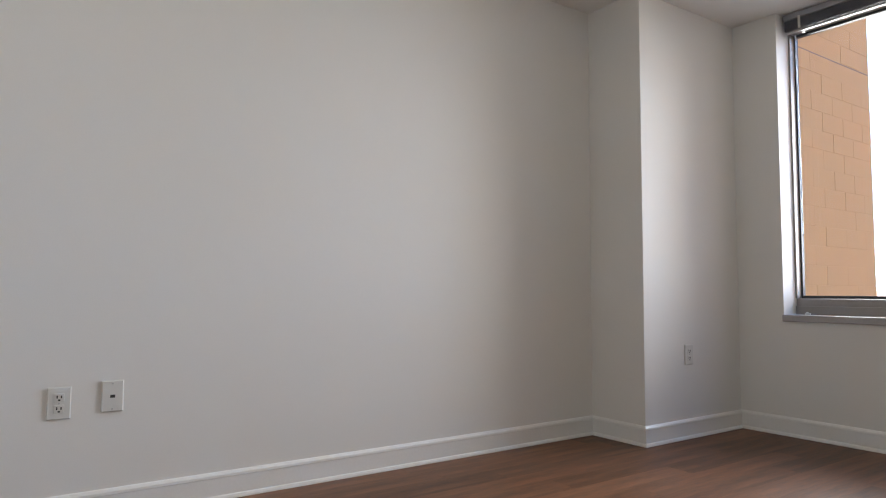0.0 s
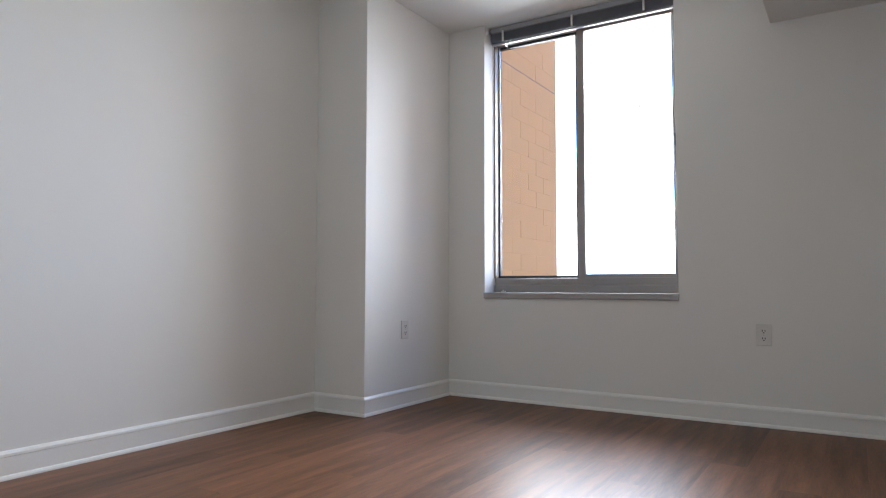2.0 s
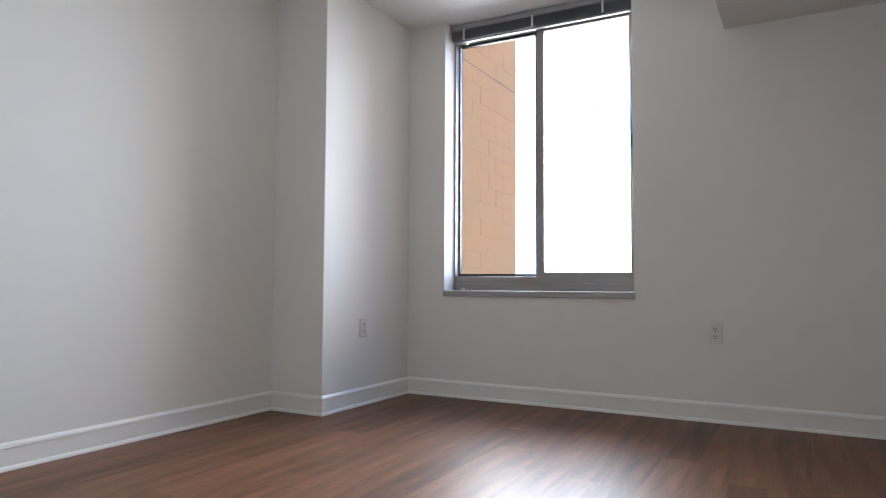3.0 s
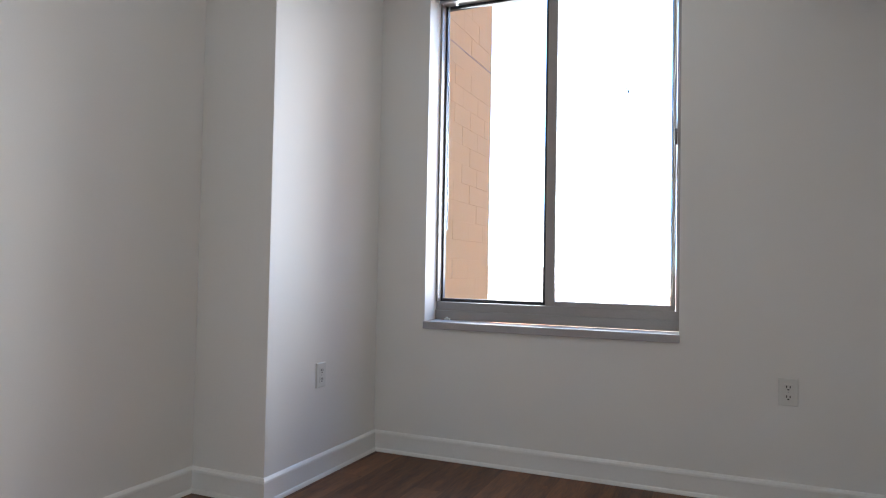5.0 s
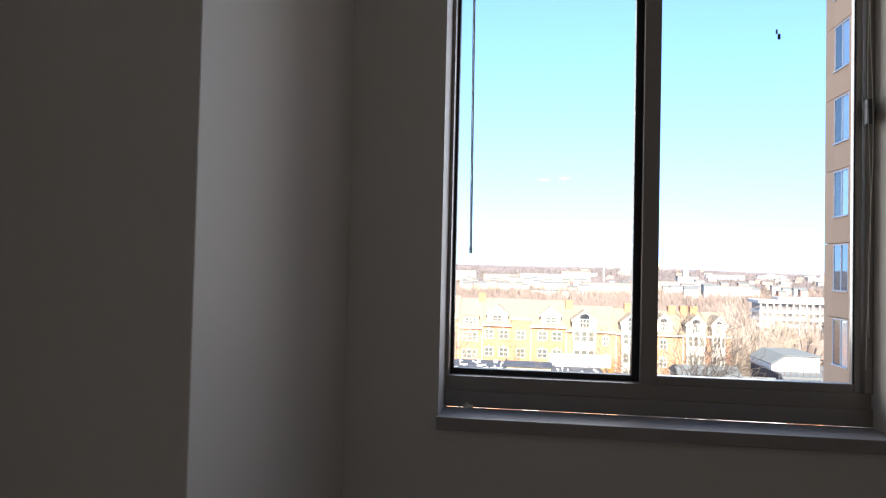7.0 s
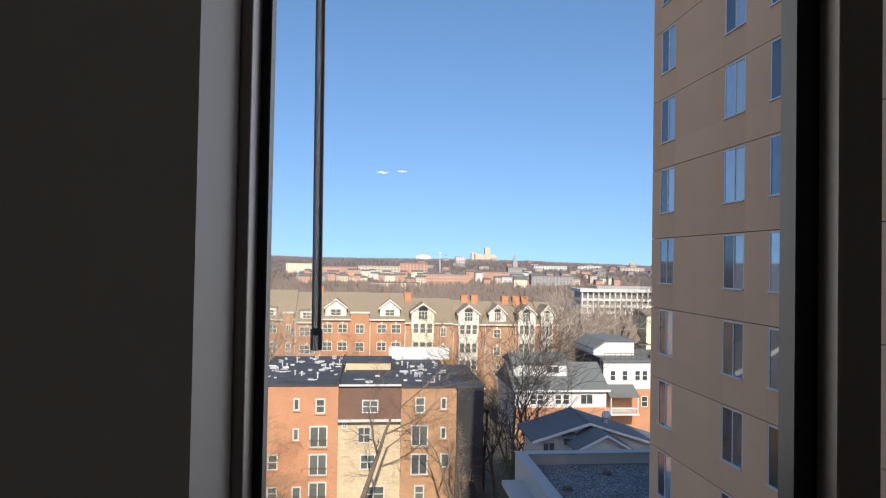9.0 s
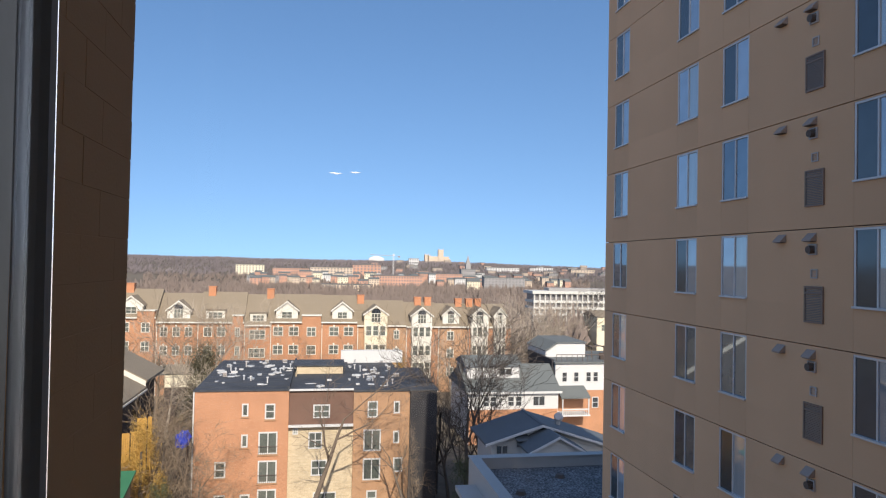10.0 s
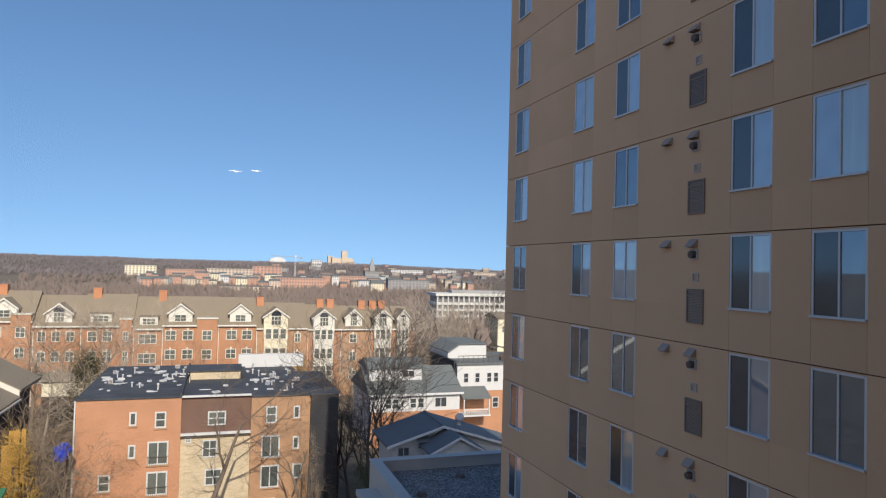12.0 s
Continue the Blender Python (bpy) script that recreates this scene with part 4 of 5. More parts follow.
# ---- white office building ----
def office_block():
    y, x0, x1 = 200.0, 66.2, 101.0
    t = thing("office_building", (82, 205, GZ), "white concrete office building with rows of recessed windows", "building")
    part("core", boxes((x0 + 0.6, x1 - 0.6, y + 0.9, 209, GZ - 1, -7.3)), FARWIN, t)
    part("roof_band", boxes((x0 - 0.5, x1, y - 0.4, 209.4, -7.3, -6.4)), OFFWHITE, t, "thin white concrete roof band")
    part("penthouse", boxes((x0 + 6, x1 - 2, y + 3, 208, -6.39, -5.5)), FARGREY, t)
    for i in range(6):
        z = -9.75 - i * 2.05
        part("floor_band", boxes((x0, x1 - 0.3, y, 209.1, z - 0.38, z + 0.38)), OFFWHITE, t)
    for i in range(20):
        x = x0 + 0.1 + i * 1.78
        part("pillar", boxes((x, x + 0.42, y + 0.05, y + 0.88, GZ - 1, -7.32)), OFFWHITE, t)
    a = thing("cream_house", (85, 188, GZ), "cream low building in front of the office block", "building")
    part("wall", boxes((80.5, 100, 184, 194, GZ - 1, -13.2)), CREAM, a)
    part("roof", prism([(183.5, -13.2), (189, -11.6), (194.5, -13.2)], "x", 80, 100.4), ROOFB, a)
    for i in range(6):
        window(a, 82.5 + i * 3, 184, -17.4, 1.3, 2.0, ((0.5, "h"),), 0.12, 0.08, TRIMC, pane_m=PANEL)


office_block()


# ---- white houses and porches ----
def white_house():
    y = 88.0
    t = thing("white_house", (27, 94, GZ), "white two-storey house with grey shingle roof", "house")
    part("wall", boxes((20.4, 33.2, y, 100, GZ, -15.9)), WHITE, t)
    part("lower_wall", boxes((20.5, 33.1, y - 0.1, y - 0.005, GZ, -18.3)), BRICK_R, t)
    part("roof", prism([(y - 0.5, -15.95), (y + 5, -12.8), (y + 12.5, -15.95)], "x", 20.0, 33.6), ROOFG, t)
    d = part("dormer", boxes((20.6, 28.2, y + 2.2, y + 9, -14.6, -12.7)), WHITE, t, "wide white dormer")
    part("dormer_roof", prism([(y + 1.9, -12.75), (y + 5, -11.5), (y + 9.3, -12.75)], "x", 20.3, 28.6), ROOFG, d)
    window(d, 26.2, y + 2.2, -14.0, 1.9, 1.0, (0.5,), 0.1, 0.06)
    for x in (22.9, 23.9, 26.4, 27.5, 30.4):
        window(t, x, y, -17.9, 0.95 if x < 30 else 1.8, 1.4, ((0.5, "h"),) if x < 30 else (0.5,), 0.1, 0.06)
    part("fascia", boxes((20.0, 33.6, y - 0.56, y - 0.5, -16.1, -15.8)), WHITE, t)


def row_house():
    y = 92.0
    t = thing("row_house", (38, 98, GZ), "white row house with flat roof, porch and brick base", "house")
    part("wall", boxes((34.2, 48, y, 104, -16.6, -12.7)), WHITE, t)
    part("base_wall", boxes((34.2, 48, y + 0.02, 104, GZ, -16.6)), BRICK_R, t, "red brick lower wall")
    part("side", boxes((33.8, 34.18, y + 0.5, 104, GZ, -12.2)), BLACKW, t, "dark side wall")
    part("roof", boxes((34.0, 48, y - 0.3, 104, -12.7, -12.45)), ROOFG, t)
    part("upper", prism([(34.4, -12.44), (34.4, -11.4), (36.2, -10.3), (40.8, -10.3), (40.8, -12.44)], "y", 97, 106), WHITE, t, "white upper storey")
    part("upper_roof", prism([(34.2, -11.4), (36.15, -10.15), (41.0, -10.15), (41.0, -10.28), (36.25, -10.28), (34.35, -11.55)], "y", 96.7, 106.2), ROOFG, t)
    for x in (41.4, 43.4, 45.4, 47.4):
        part("pergola_post", boxes((x, x + 0.12, 96, 96.12, -12.44, -10.9)), VENTD, t)
        part("pergola_beam", boxes((x, x + 0.12, 95.6, 100, -10.9, -10.75)), VENTD, t)
    part("pergola_rail", boxes((41.1, 47.9, 96, 96.12, -10.74, -10.6)), VENTD, t)
    for x in (42.0, 43.9, 46.0):
        part("deck_bench", boxes((x, x + 0.9, 94, 94.5, -12.44, -11.95), (x, x + 0.9, 94.5, 94.58, -11.95, -11.5)), SIDING, t)
    part("porch_roof", prism([(y - 2.6, -17.1), (y, -15.9), (y, -16.1), (y - 2.6, -17.3)], "x", 34.2, 38.6), ROOFG, t)
    for x in (34.4, 38.3):
        part("porch_post", boxes((x, x + 0.16, y - 2.5, y - 2.34, -19.6, -17.25)), WHITE, t)
    part("porch_floor", boxes((34.2, 38.6, y - 2.6, y, -19.8, -19.6)), WHITE, t)
    part("rail", boxes((34.56, 38.3, y - 2.5, y - 2.4, -18.9, -18.75), *[(34.7 + i * 0.3, 34.76 + i * 0.3, y - 2.48, y - 2.42, -19.6, -18.9) for i in range(12)]), WHITE, t)
    part("deck_rail", boxes((34.4, 47.8, y + 0.2, y + 0.26, -11.5, -11.4), *[(34.4 + i * 0.8, 34.46 + i * 0.8, y + 0.2, y + 0.26, -12.45, -11.5) for i in range(17)]), VENTD, t)
    for x in (35.6, 37.4, 39.3, 40.4, 42.5):
        window(t, x, y, -15.4, 0.85, 1.5, ((0.5, "h"),), 0.1, 0.06)
    for x in (40.4, 42.5):
        window(t, x, y + 0.02, -19.2, 1.0, 1.6, ((0.5, "h"),), 0.1, 0.06)


white_house()
row_house()


def blue_roof_house():
    t = thing("slate_roof_house", (20, 57, GZ), "low white house with slate-blue gabled roofs in shade", "house")
    rx, rz, ya, yb = 19.35, -12.1, 54.4, 60.2
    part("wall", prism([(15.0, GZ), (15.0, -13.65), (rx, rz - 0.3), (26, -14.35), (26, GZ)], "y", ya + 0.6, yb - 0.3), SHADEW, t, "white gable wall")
    for end, ez in ((14.35, -13.62), (27.0, -14.45)):
        pts = [(rx, rz), (end, ez), (end, ez - 0.2), (rx, rz - 0.2)]
        part("roof", prism(pts, "y", ya, yb), ROOFBL, t, "slate-blue shingle roof")
        part("rake_trim", prism([(q, z - 0.04) for q, z in pts], "y", ya - 0.14, ya - 0.004), WHITE, t)
    part("ridge_cap", boxes((rx - 0.14, rx + 0.14, ya, yb, rz - 0.04, rz + 0.035)), ROOFBL, t)
    gx, gz = 19.85, -12.42
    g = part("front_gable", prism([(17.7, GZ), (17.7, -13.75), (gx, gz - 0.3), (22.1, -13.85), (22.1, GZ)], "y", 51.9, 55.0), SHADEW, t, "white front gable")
    for sg, ez in ((-1, -13.68), (1, -13.85)):
        pts = [(gx, gz), (gx + sg * 2.6, ez), (gx + sg * 2.6, ez - 0.18), (gx, gz - 0.18)]
        part("gable_roof", prism(pts, "y", 51.6, 56.2), ROOFBL, g)
        part("rake_trim", prism([(q, z - 0.03) for q, z in pts], "y", 51.46, 51.596), WHITE, g)
    window(t, 15.95, ya + 0.6, -14.75, 1.1, 0.85, (0.5,), 0.1, 0.06, PARAPET)
    aw = part("awning", prism([(ya + 0.6, -13.05), (ya - 0.3, -13.35), (ya - 0.3, -13.43), (ya + 0.6, -13.2)], "x", 17.0, 18.2), ROOFBL, t)
    window(aw, 17.6, ya + 0.6, -14.2, 0.8, 0.75, (0.5,), 0.08, 0.06, PARAPET)
    part("flue", boxes((21.5, 21.9, 57, 57.4, -12.9, -12.15)), PARAPET, t)
    bm = bmesh.new()
    tube(bm, (21.7, 56.9, -12.1), (21.6, 56.7, -12.0), 0.42, 0.30, 14)
    part("dish", bm, VENTL, t, "grey satellite dish")


blue_roof_house()


def gravel_roof():
    t = thing("low_flat_building", (16, 30, GZ), "low flat-roofed building with gravel roof and parapet", "building")
    x0, y1, z = 8.55, 35.5, -9.0
    part("wall", boxes((x0 + 0.05, 30, 26.2, y1 - 0.05, GZ, z - 0.9)), PARAPET, t)
    part("gravel", boxes((x0 + 0.55, 29.5, 26.2, y1 - 0.55, z - 0.9, z - 0.62)), GRAVEL, t, "grey gravel roofing")
    part("parapet", boxes((x0 + 0.05, x0 + 0.54, 26.2, y1 - 0.05, z - 0.9, z - 0.05), (x0 + 0.54, 30, y1 - 0.54, y1 - 0.05, z - 0.9, z - 0.05)), PARAPET, t)
    part("coping", boxes((x0, x0 + 0.6, 26.2, y1, z - 0.05, z), (x0 + 0.6, 30, y1 - 0.6, y1, z - 0.05, z)), PARAPET, t, "pale metal coping")
    part("ledge", boxes((x0 - 1.0, x0 + 0.045, 26.2, y1 - 1.6, z - 1.3, z - 1.05)), PARAPET, t, "lower overhanging ledge")
    bm = bmesh.new()
    for x, y in ((13.0, 33.2), (10.2, 31.0)):
        tube(bm, (x, y, z - 0.62), (x, y, z - 0.45), 0.28, 0.2, 10)
    part("drain", bm, VENTD, t, "dark roof drains")


gravel_roof()


def brown_house():
    t = thing("brown_roof_house", (-22, 65, GZ), "house with olive-brown shingle roof and cream step band", "house")
    # wall and gable are coloured dark for the shade under the eave
    part("wall", boxes((-33, -16.9, 55, 75.4, GZ, -11.2)), SIDING, t, "side wall with the eave's shade put into its dark colour")
    for y0, y1, dz in ((54.2, 68.9, 0.0), (69, 76.2, 0.6)):
        part("roof", prism([(-16.1, -11.1 + dz), (-24.5, -6.6 + dz), (-33, -11.1 + dz), (-33, -11.35 + dz), (-24.5, -6.85 + dz), (-16.1, -11.35 + dz)], "y", y0, y1), ROOFB, t, "olive-brown shingle roof")
    part("step_band", prism([(-16.2, -11.05), (-24.5, -6.6), (-24.5, -6.1), (-16.2, -10.55)], "y", 68.9, 68.99), TRIMC, t, "cream band at the roof step")
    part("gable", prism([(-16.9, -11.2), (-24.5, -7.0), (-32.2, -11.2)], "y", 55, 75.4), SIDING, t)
    part("gutter", boxes((-16.15, -16.0, 54.2, 68.9, -11.45, -11.3)), TRIMC, t)


brown_house()


def garage():
    t = thing("garage", (-18.2, 101, GZ), "low cream garage with dark lower wall before the townhouses", "garage")
    part("wall", boxes((-21.2, -15.8, 100, 105, -16.9, -14.9)), CREAM, t)
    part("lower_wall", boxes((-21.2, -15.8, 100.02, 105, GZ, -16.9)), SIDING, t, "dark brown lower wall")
    part("roof", prism([(99.6, -14.9), (102.5, -14.0), (105.4, -14.9)], "x", -21.5, -15.5), ROOFB, t)


garage()


def yard():
    t = thing("wooden_fence", (-14, 58, GZ), "stepped yellow wooden fence in the back yard", "fence")
    me = mesh_of("board", boxes((-0.07, 0.07, -0.02, 0.02, 0, 8.4)), WOODY)
    for i in range(26):
        x = -17.1 + i * 0.15
        z = -23.0 + (0.6 if i < 11 else 1.6 if i < 19 else 2.75)
        piece("board", me, t, pose(x, 58 + (i // 8) * 0.4, z))
    s = thing("garden_shed", (-15.2, 51.5, GZ), "small shed with green metal roof", "shed")
    part("body", boxes((-17.2, -13.2, 50.2, 53, GZ, -15.5)), BRICK_T, s)
    part("roof", prism([(49.8, -15.5), (53.2, -14.5), (53.2, -14.7), (49.8, -15.7)], "x", -17.5, -12.9), GREEN, s, "green metal roof")
    b = bmesh.new()
    bmesh.ops.create_icosphere(b, subdivisions=3, radius=0.62)
    for v in b.verts:
        v.co *= 1 + 0.55 * noise.noise(v.co * 3.1) + 0.25 * noise.noise(v.co * 8.0)
        v.co.z *= 1.3
    bmesh.ops.translate(b, vec=(-11.35, 62.5, -14.7), verts=b.verts)
    tr = thing("blue_tarp", (-11.6, 62.5, GZ), "crumpled blue tarp beside the brick block", "tarp")
    part("sheet", b, TARP, tr)
    part("stack", boxes((-11.8, -11.0, 62, 63, GZ, -15.3)), BARKD, tr)


yard()


def leafy(name, at, h, w, material, seed, label, n=2600, size=0.12):
    """Shrub or conifer: stem and a crown of many small leaves with gaps."""
    r = random.Random(seed)
    t = thing(name, (at[0], at[1], at[2]), label, "tree" if h > 4 else "shrub")
    bm = bmesh.new()
    tube(bm, at, (at[0], at[1], at[2] + h * 0.8), h * 0.025, h * 0.008, 7)
    part("trunk", bm, BARKD, t)
    verts, faces = [], []
    clumps = [(r.uniform(0, 6.283), r.random() ** 0.6, r.uniform(0.15, 1.0)) for _ in range(46)]
    for _ in range(n):
        a, q, k = r.choice(clumps)
        rad = w * q * (1.05 - k * 0.75)
        c = Vector((at[0] + rad * math.cos(a) + r.gauss(0, w * 0.11), at[1] + rad * math.sin(a) + r.gauss(0, w * 0.11), at[2] + h * k + r.gauss(0, h * 0.05)))
        u, v = Vector((r.gauss(0, 1), r.gauss(0, 1), r.gauss(0, 1))).normalized() * size, Vector((r.gauss(0, 1), r.gauss(0, 1), r.gauss(0, 1))).normalized() * size * 0.6
        o = len(verts)
        verts += [tuple(c - u), tuple(c + v), tuple(c + u)]
        faces.append((o, o + 1, o + 2))
    me = bpy.data.meshes.new("crown")
    me.from_pydata(verts, [], faces)
    me.materials.append(material)
    hang(new("crown", me), t)


leafy("conifer", (-14.5, 90, GZ), 12.6, 3.6, CONIF, 21, "brown-green conifer behind the brick block", 9000, 0.2)
leafy("yellow_shrub", (-13.4, 56.6, GZ), 11.2, 2.6, TWIGY, 22, "tall shrub with withered golden-yellow leaves", 9000, 0.10)
leafy("yellow_shrub", (-14.9, 56.2, GZ), 8.6, 1.6, TWIGY, 23, "yellow-leaved tangled shrub by the fence", 4200, 0.08)
leafy("brown_shrub", (-12.1, 58.2, GZ), 11.5, 2.0, TWIG, 27, "tangled brown shrub in the back yard", 7000, 0.06)
# added shrub, its dark leaves stand in for the shadow in the passage
leafy("evergreen_shrub", (13.4, 58, GZ), 7.0, 2.2, EVER, 28, "dark evergreen shrub added to darken the shaded gap", 5000, 0.10)
leafy("evergreen_shrub", (-11.6, 55, GZ), 6.5, 1.8, EVER, 24, "dense dark green shrub below the brick wall", 5200, 0.09)
leafy("yellow_shrub", (14, 116, GZ), 8.5, 2.6, TWIGY, 25, "shrub with withered yellow leaves", 1800, 0.25)
leafy("brown_shrub", (8.8, 60.8, GZ), 9.0, 1.5, TWIG, 26, "tangled brown shrub against the brick wall", 3600, 0.06)


# ---- far town ----
def slide(x, z0, y):
    """How much farther along the line of sight a foot at (x, y, z0) meets the land."""
    k = 1.0
    while k < 2.0 and land(x * k, y * k) < 1.4 + (z0 - 1.4) * k:
        k += 0.01
    return k


def far_building(name, x0, z1, x1, z0, y, material, label, floors=3, bays=8, depth=18):
    """Given by its outline at the distance y; it is slid along the line of sight till its foot stands on the land."""
    k = slide((x0 + x1) / 2, z0, y)
    x0, x1, y, z0, z1 = x0 * k, x1 * k, y * k, 1.4 + (z0 - 1.4) * k, 1.4 + (z1 - 1.4) * k
    zb = min(land(x0, y), land(x1, y), land(x0, y + depth)) - 1
    t = thing(name, ((x0 + x1) / 2, y + depth / 2, zb), label, "building", "far town")
    part("wall", boxes((x0, x1, y, y + depth, zb, z1)), material, t)
    part("roof", boxes((x0 - 0.6, x1 + 0.6, y - 0.6, y + depth, z1, z1 + 0.9)), ROOFG, t)
    hh = (z1 - z0) / floors
    for f in range(floors):
        z = z1 - (f + 1) * hh
        dims = [(x0 + (i + 0.25) * (x1 - x0) / bays, x0 + (i + 0.75) * (x1 - x0) / bays, y - 0.3, y + 0.1, z + hh * 0.25, z + hh * 0.8) for i in range(bays)]
        part("window_row", boxes(*dims), FARWIN, t)


far_building("office_building", -123, -4.7, -83, -20.8, 1000, CREAM, "cream concrete office block on the far hillside", 5, 9)
far_building("brick_hall", -71, -8.8, -19, -19.5, 1000, FARRED, "long red brick hall on the far hillside", 3, 14)
far_building("low_hall", -103, -19.7, -59, -32, 960, FARGREY, "low grey-roofed hall across the valley", 2, 9)
far_building("low_hall", -59, -22.5, -14, -31, 970, FARTAN, "low tan hall across the valley", 2, 10)
far_building("stone_hall", -17, -6.8, 46, -22, 1010, FARTAN, "tan stone hall with flat roof in the far town", 4, 13)
far_building("brick_hall", 47, -2.2, 90, -19, 1030, FARRED, "tall red brick hall in the far town", 4, 8)
far_building("brick_hall", 76, -17.5, 149, -36, 985, FARRED, "long red brick row across the valley", 4, 18)
far_building("low_hall", 0, -30.5, 72, -40, 950, FARTAN, "low pinkish hall at the valley edge", 2, 14)
far_building("brick_hall", 151, -13.5, 213, -28, 1000, FARRED, "red brick college hall with many windows", 4, 14)
far_building("stone_hall", 213, -6, 235, -27, 1005, FARGREY, "grey stone hall below the spire", 4, 6)
far_building("office_building", 244, -18, 308, -38, 980, FARGREY, "grey concrete office slab across the valley", 5, 12)
far_building("white_hall", 290, -3, 350, -11, 1150, WHITE, "white low hall on the far hillside", 2, 12)
far_building("white_hall", 150, 10.3, 167, 1.0, 1150, WHITE, "white hall near the far ridge", 2, 4)
far_building("white_hall", 370, -1.8, 410, -9, 1140, WHITE, "white hall on the far hillside", 2, 8)


def town_house(x, y, w, d, h, material, label):
    z = land(x, y)
    t = thing("town_house", (x, y, z), label, "house", "far town")
    part("wall", boxes((x - w / 2, x + w / 2, y, y + d, z - 3, z + h)), material, t)
    part("roof", prism([(y - 0.5, z + h), (y + d / 2, z + h + 2.8), (y + d + 0.5, z + h)], "x", x - w / 2 - 0.5, x + w / 2 + 0.5), ROOFG, t)
    n = max(3, int(w / 4))
    for f in range(2):
        part("window_row", boxes(*[(x - w / 2 + (q + 0.3) * w / n, x - w / 2 + (q + 0.7) * w / n, y - 0.25, y + 0.1, z + h - 2.6 - f * 3.3, z + h - 0.9 - f * 3.3) for q in range(n)]), FARWIN, t)


TOWN = ((FARRED, "small red brick house in the far town"), (FARTAN, "small tan house in the far town"), (WHITE, "small white house in the far town"),
        (FARRED, "small red brick house in the far town"), (CREAM, "small cream house in the far town"))
rt = random.Random(31)
for q in range(64):
    hm, hl = TOWN[rt.randrange(5)]
    town_house(-120 + q * 8.8 + rt.uniform(-8, 8), rt.uniform(1010, 1290), rt.uniform(9, 22), 12, rt.uniform(11, 17), hm, hl)
far_building("office_building", 445, -3.8, 490, -12, 1140, FARTAN, "tan block on the far hillside", 2, 8)
r = random.Random(31)
for i in range(60):
    y = r.uniform(1300, 1850)
    x = r.uniform(-0.02, 0.46) * y
    w, h = r.uniform(10, 24), r.uniform(5, 9)
    z = land(x, y) + h + r.uniform(1, 4)
    far_building("town_house", x, z, x + w, z - h, y, r.choice((WHITE, FARTAN, FARRED, FARTAN, FARGREY)), "small house among bare trees on the far hill", 2, 4, 10)


def spire():
    k = slide(222, -26, 1000)
    x, y, zb = 222 * k, 1000 * k, land(222 * k, 1000 * k) - 1
    t = thing("church_spire", (x, y, zb), "dark stone church tower with a pointed spire", "church")
    part("tower", boxes((x - 5, x + 5, y - 5, y + 5, zb, 3)), FARGREY, t)
    part("belfry", boxes((x - 3.5, x + 3.5, y - 3.5, y + 3.5, 3, 8)), FARGREY, t)
    bm = bmesh.new()
    tube(bm, (x, y, 8), (x, y, 1.4 + 15 * k), 3.4, 0.3, 8)
    part("spire", bm, FARGREY, t)


def cathedral():
    zb = 5
    t = thing("cathedral", (345, 2000, zb), "pale stone cathedral with square towers on the ridge", "church")
    part("nave", boxes((322, 384, 2000, 2024, zb, 25)), FARTAN, t)
    for x, w, z in ((308, 12, 30), (317, 9, 27), (350, 16, 46)):
        q = part("tower", boxes((x, x + w, 1996, 2012, zb, z)), FARTAN, t)
        for dx in (0.5, w - 2.5):
            part("pinnacle", prism([(x + dx, z), (x + dx + 2, z), (x + dx + 1, z + 5)], "y", 1997, 1999), FARTAN, q)
    part("choir", boxes((370, 388, 1998, 2022, zb, 18)), FARTAN, t)


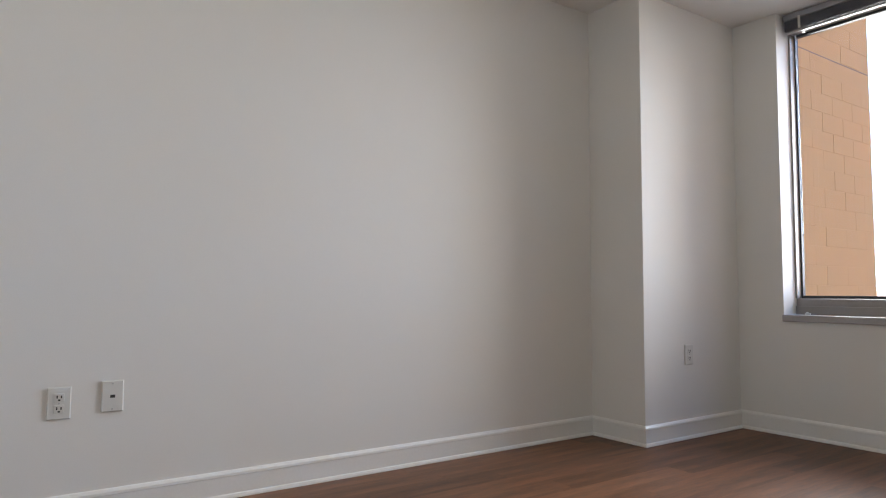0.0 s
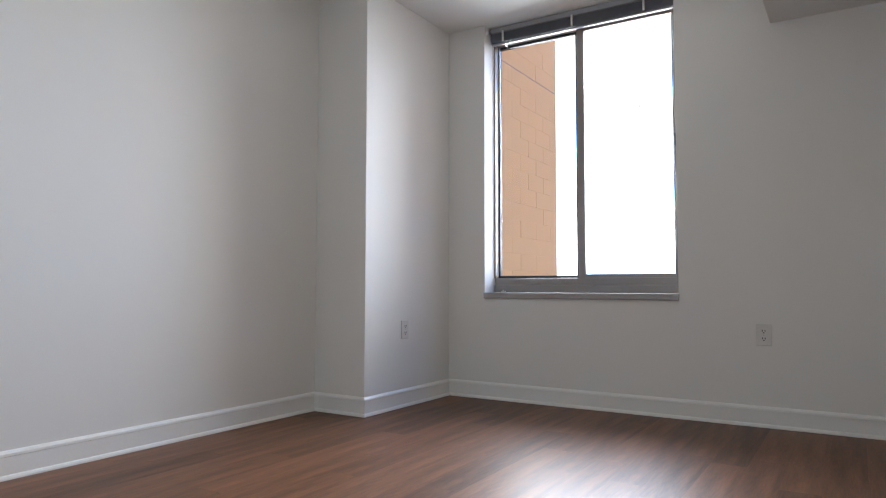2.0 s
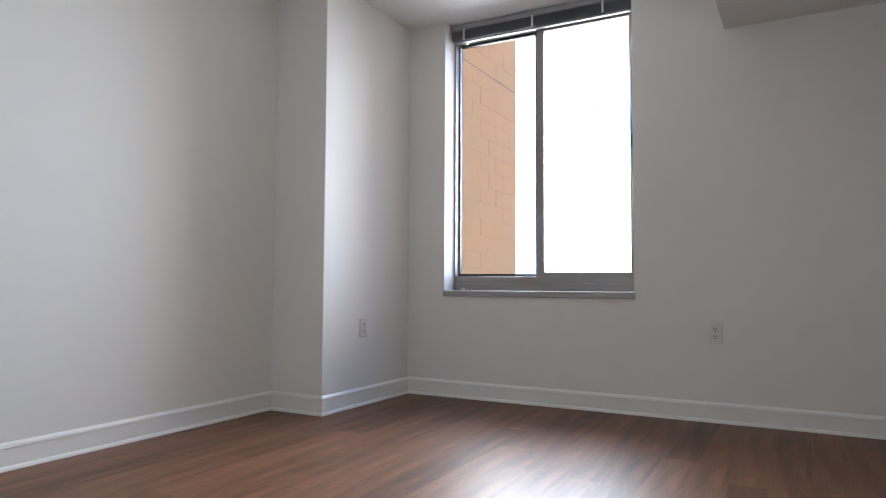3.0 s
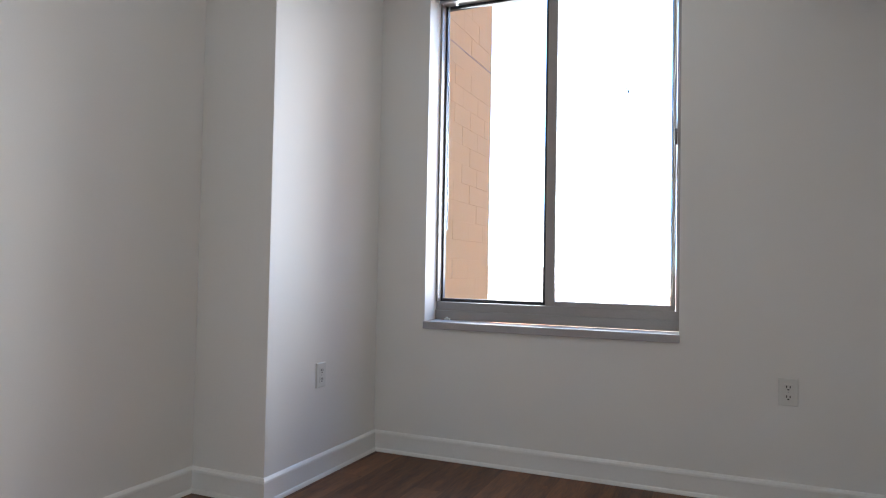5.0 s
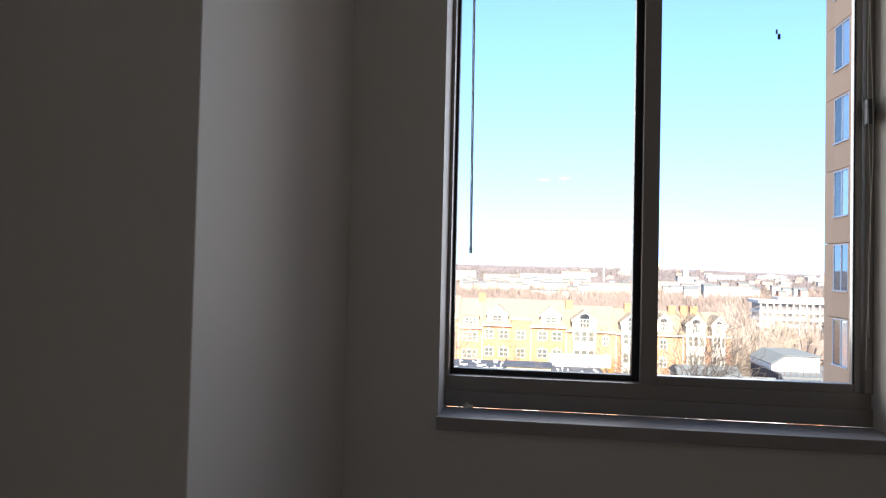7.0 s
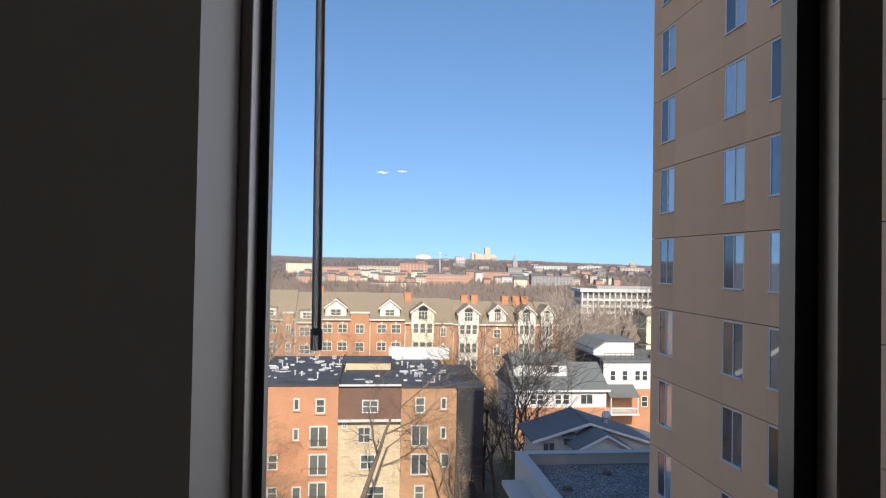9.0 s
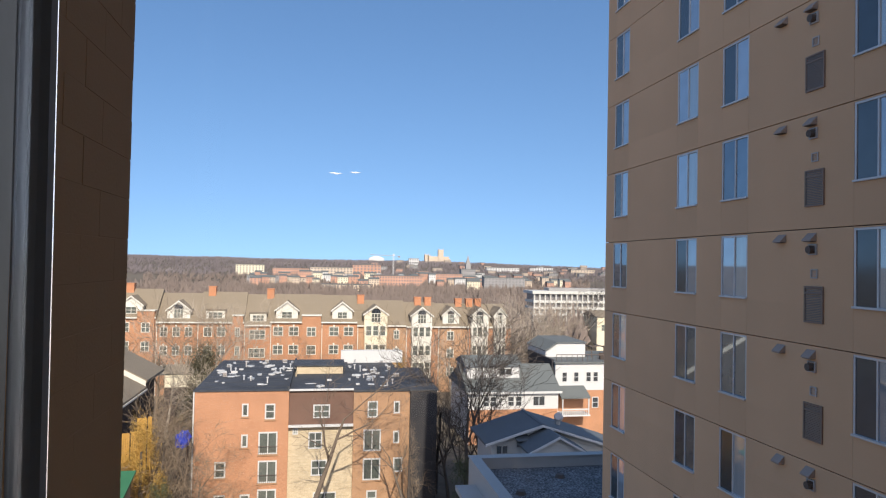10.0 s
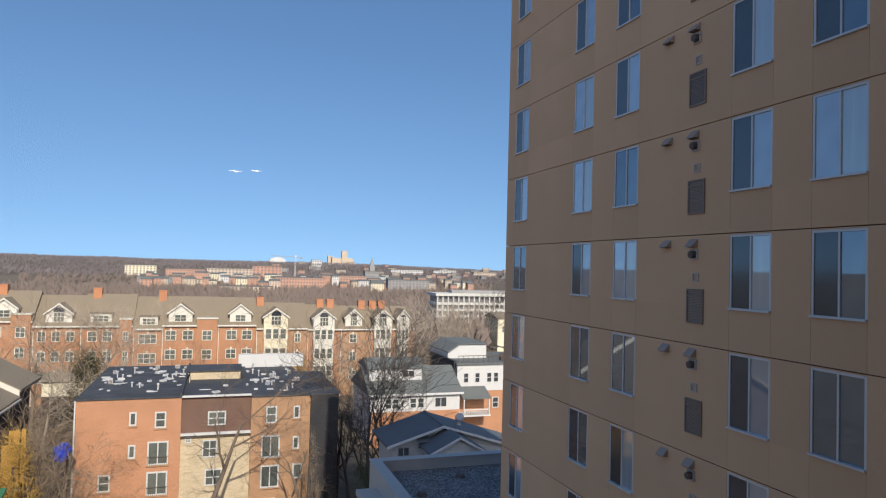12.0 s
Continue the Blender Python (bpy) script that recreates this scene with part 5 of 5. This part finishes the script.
def crane():
    k = slide(107, -17, 1000)
    x, y, zb = 106.5 * k, 1000 * k, land(107 * k, 1000 * k) - 1
    top = 1.4 + 11.5 * k
    t = thing("tower_crane", (x, y, zb), "white construction tower crane over the far town", "crane")
    mast = part("mast", boxes((x - 1.4, x - 0.9, y, y + 0.5, zb, top), (x + 0.9, x + 1.4, y, y + 0.5, zb, top)), WHITE, t)
    for i in range(int((top - zb) / 2.6)):
        z = zb + i * 2.6
        part("brace", prism([(x - 1.0, z), (x - 0.6, z), (x + 1.0, z + 2.4), (x + 0.6, z + 2.4)], "y", y + 0.1, y + 0.3), WHITE, mast)
    part("jib", prism([(x - 36 * k, top + 1.8), (x + 10 * k, top - 0.4), (x + 10 * k, top - 1.4), (x - 36 * k, top + 0.6)], "y", y, y + 1), FARGREY, t)
    part("cab", boxes((x - 1.6, x + 1.6, y - 1, y + 1.5, top - 0.5, top + 4)), WHITE, t)
    part("counterweight", boxes((x + 7 * k, x + 10 * k, y - 0.5, y + 1.5, top - 4, top - 1.4)), FARGREY, t)


def dome_hall():
    k = slide(81, 5, 1000)
    x0, x1, y, z = 69.4 * k, 92.2 * k, 1000 * k, 1.4 + 7 * k
    zb = land(81 * k, y) - 1
    t = thing("white_dome_hall", (81 * k, y, zb), "white hall with shallow domed roof near the ridge", "building")
    part("wall", boxes((x0, x1, y, y + 20, zb, z)), WHITE, t)
    dome = [(x0 + (x1 - x0) * i / 10, z + 3.5 * k * math.sin(math.pi * i / 10)) for i in range(11)]
    part("dome", prism(dome, "y", y, y + 20), WHITE, t)


spire(), cathedral(), crane(), dome_hall()


def cloud(x, w, z, seed):
    rr = random.Random(seed)
    bm = bmesh.new()
    for i in range(9):
        u = i / 8
        m = Matrix.Translation((x + w * u, 2600 + rr.uniform(-4, 4), z + rr.uniform(-1.2, 1.2))) @ Matrix.Diagonal((w * 0.11, 1.5, (0.7 + 3.0 * math.sin(math.pi * u)) * rr.uniform(0.5, 1.0), 1))
        bmesh.ops.create_icosphere(bm, subdivisions=2, radius=1.0, matrix=m)
    tagged(new("cloud", mesh_of("cloud", bm, CLOUD)), "small thin white cloud in the blue sky", "cloud", kind="stuff")


cloud(22, 44, 346.5, 1)
cloud(102, 36, 352.5, 2)

# ---- floor planks ----
floor = bpy.data.objects["floor"]
PW, PL = 0.152, 1.22
plank_cache = {}
rr = random.Random(9)
x = LW
while x < RX - 0.01:
    w = min(PW, RX - x)
    y = BY - rr.uniform(0, PL * 0.9)
    while y < 0:
        a, b = max(y, BY), min(y + PL, 0)
        if b - a > 0.03:
            key = (round(w, 3), round(b - a, 3))
            if key not in plank_cache:
                bm = boxes((0.00015, w - 0.00015, 0.00015, b - a - 0.00015, -0.005, 0.0))
                plank_cache[key] = mesh_of("plank", bm, PLANK)
            piece("plank", plank_cache[key], floor, pose(x, a, 0))
        y += PL
    x += PW
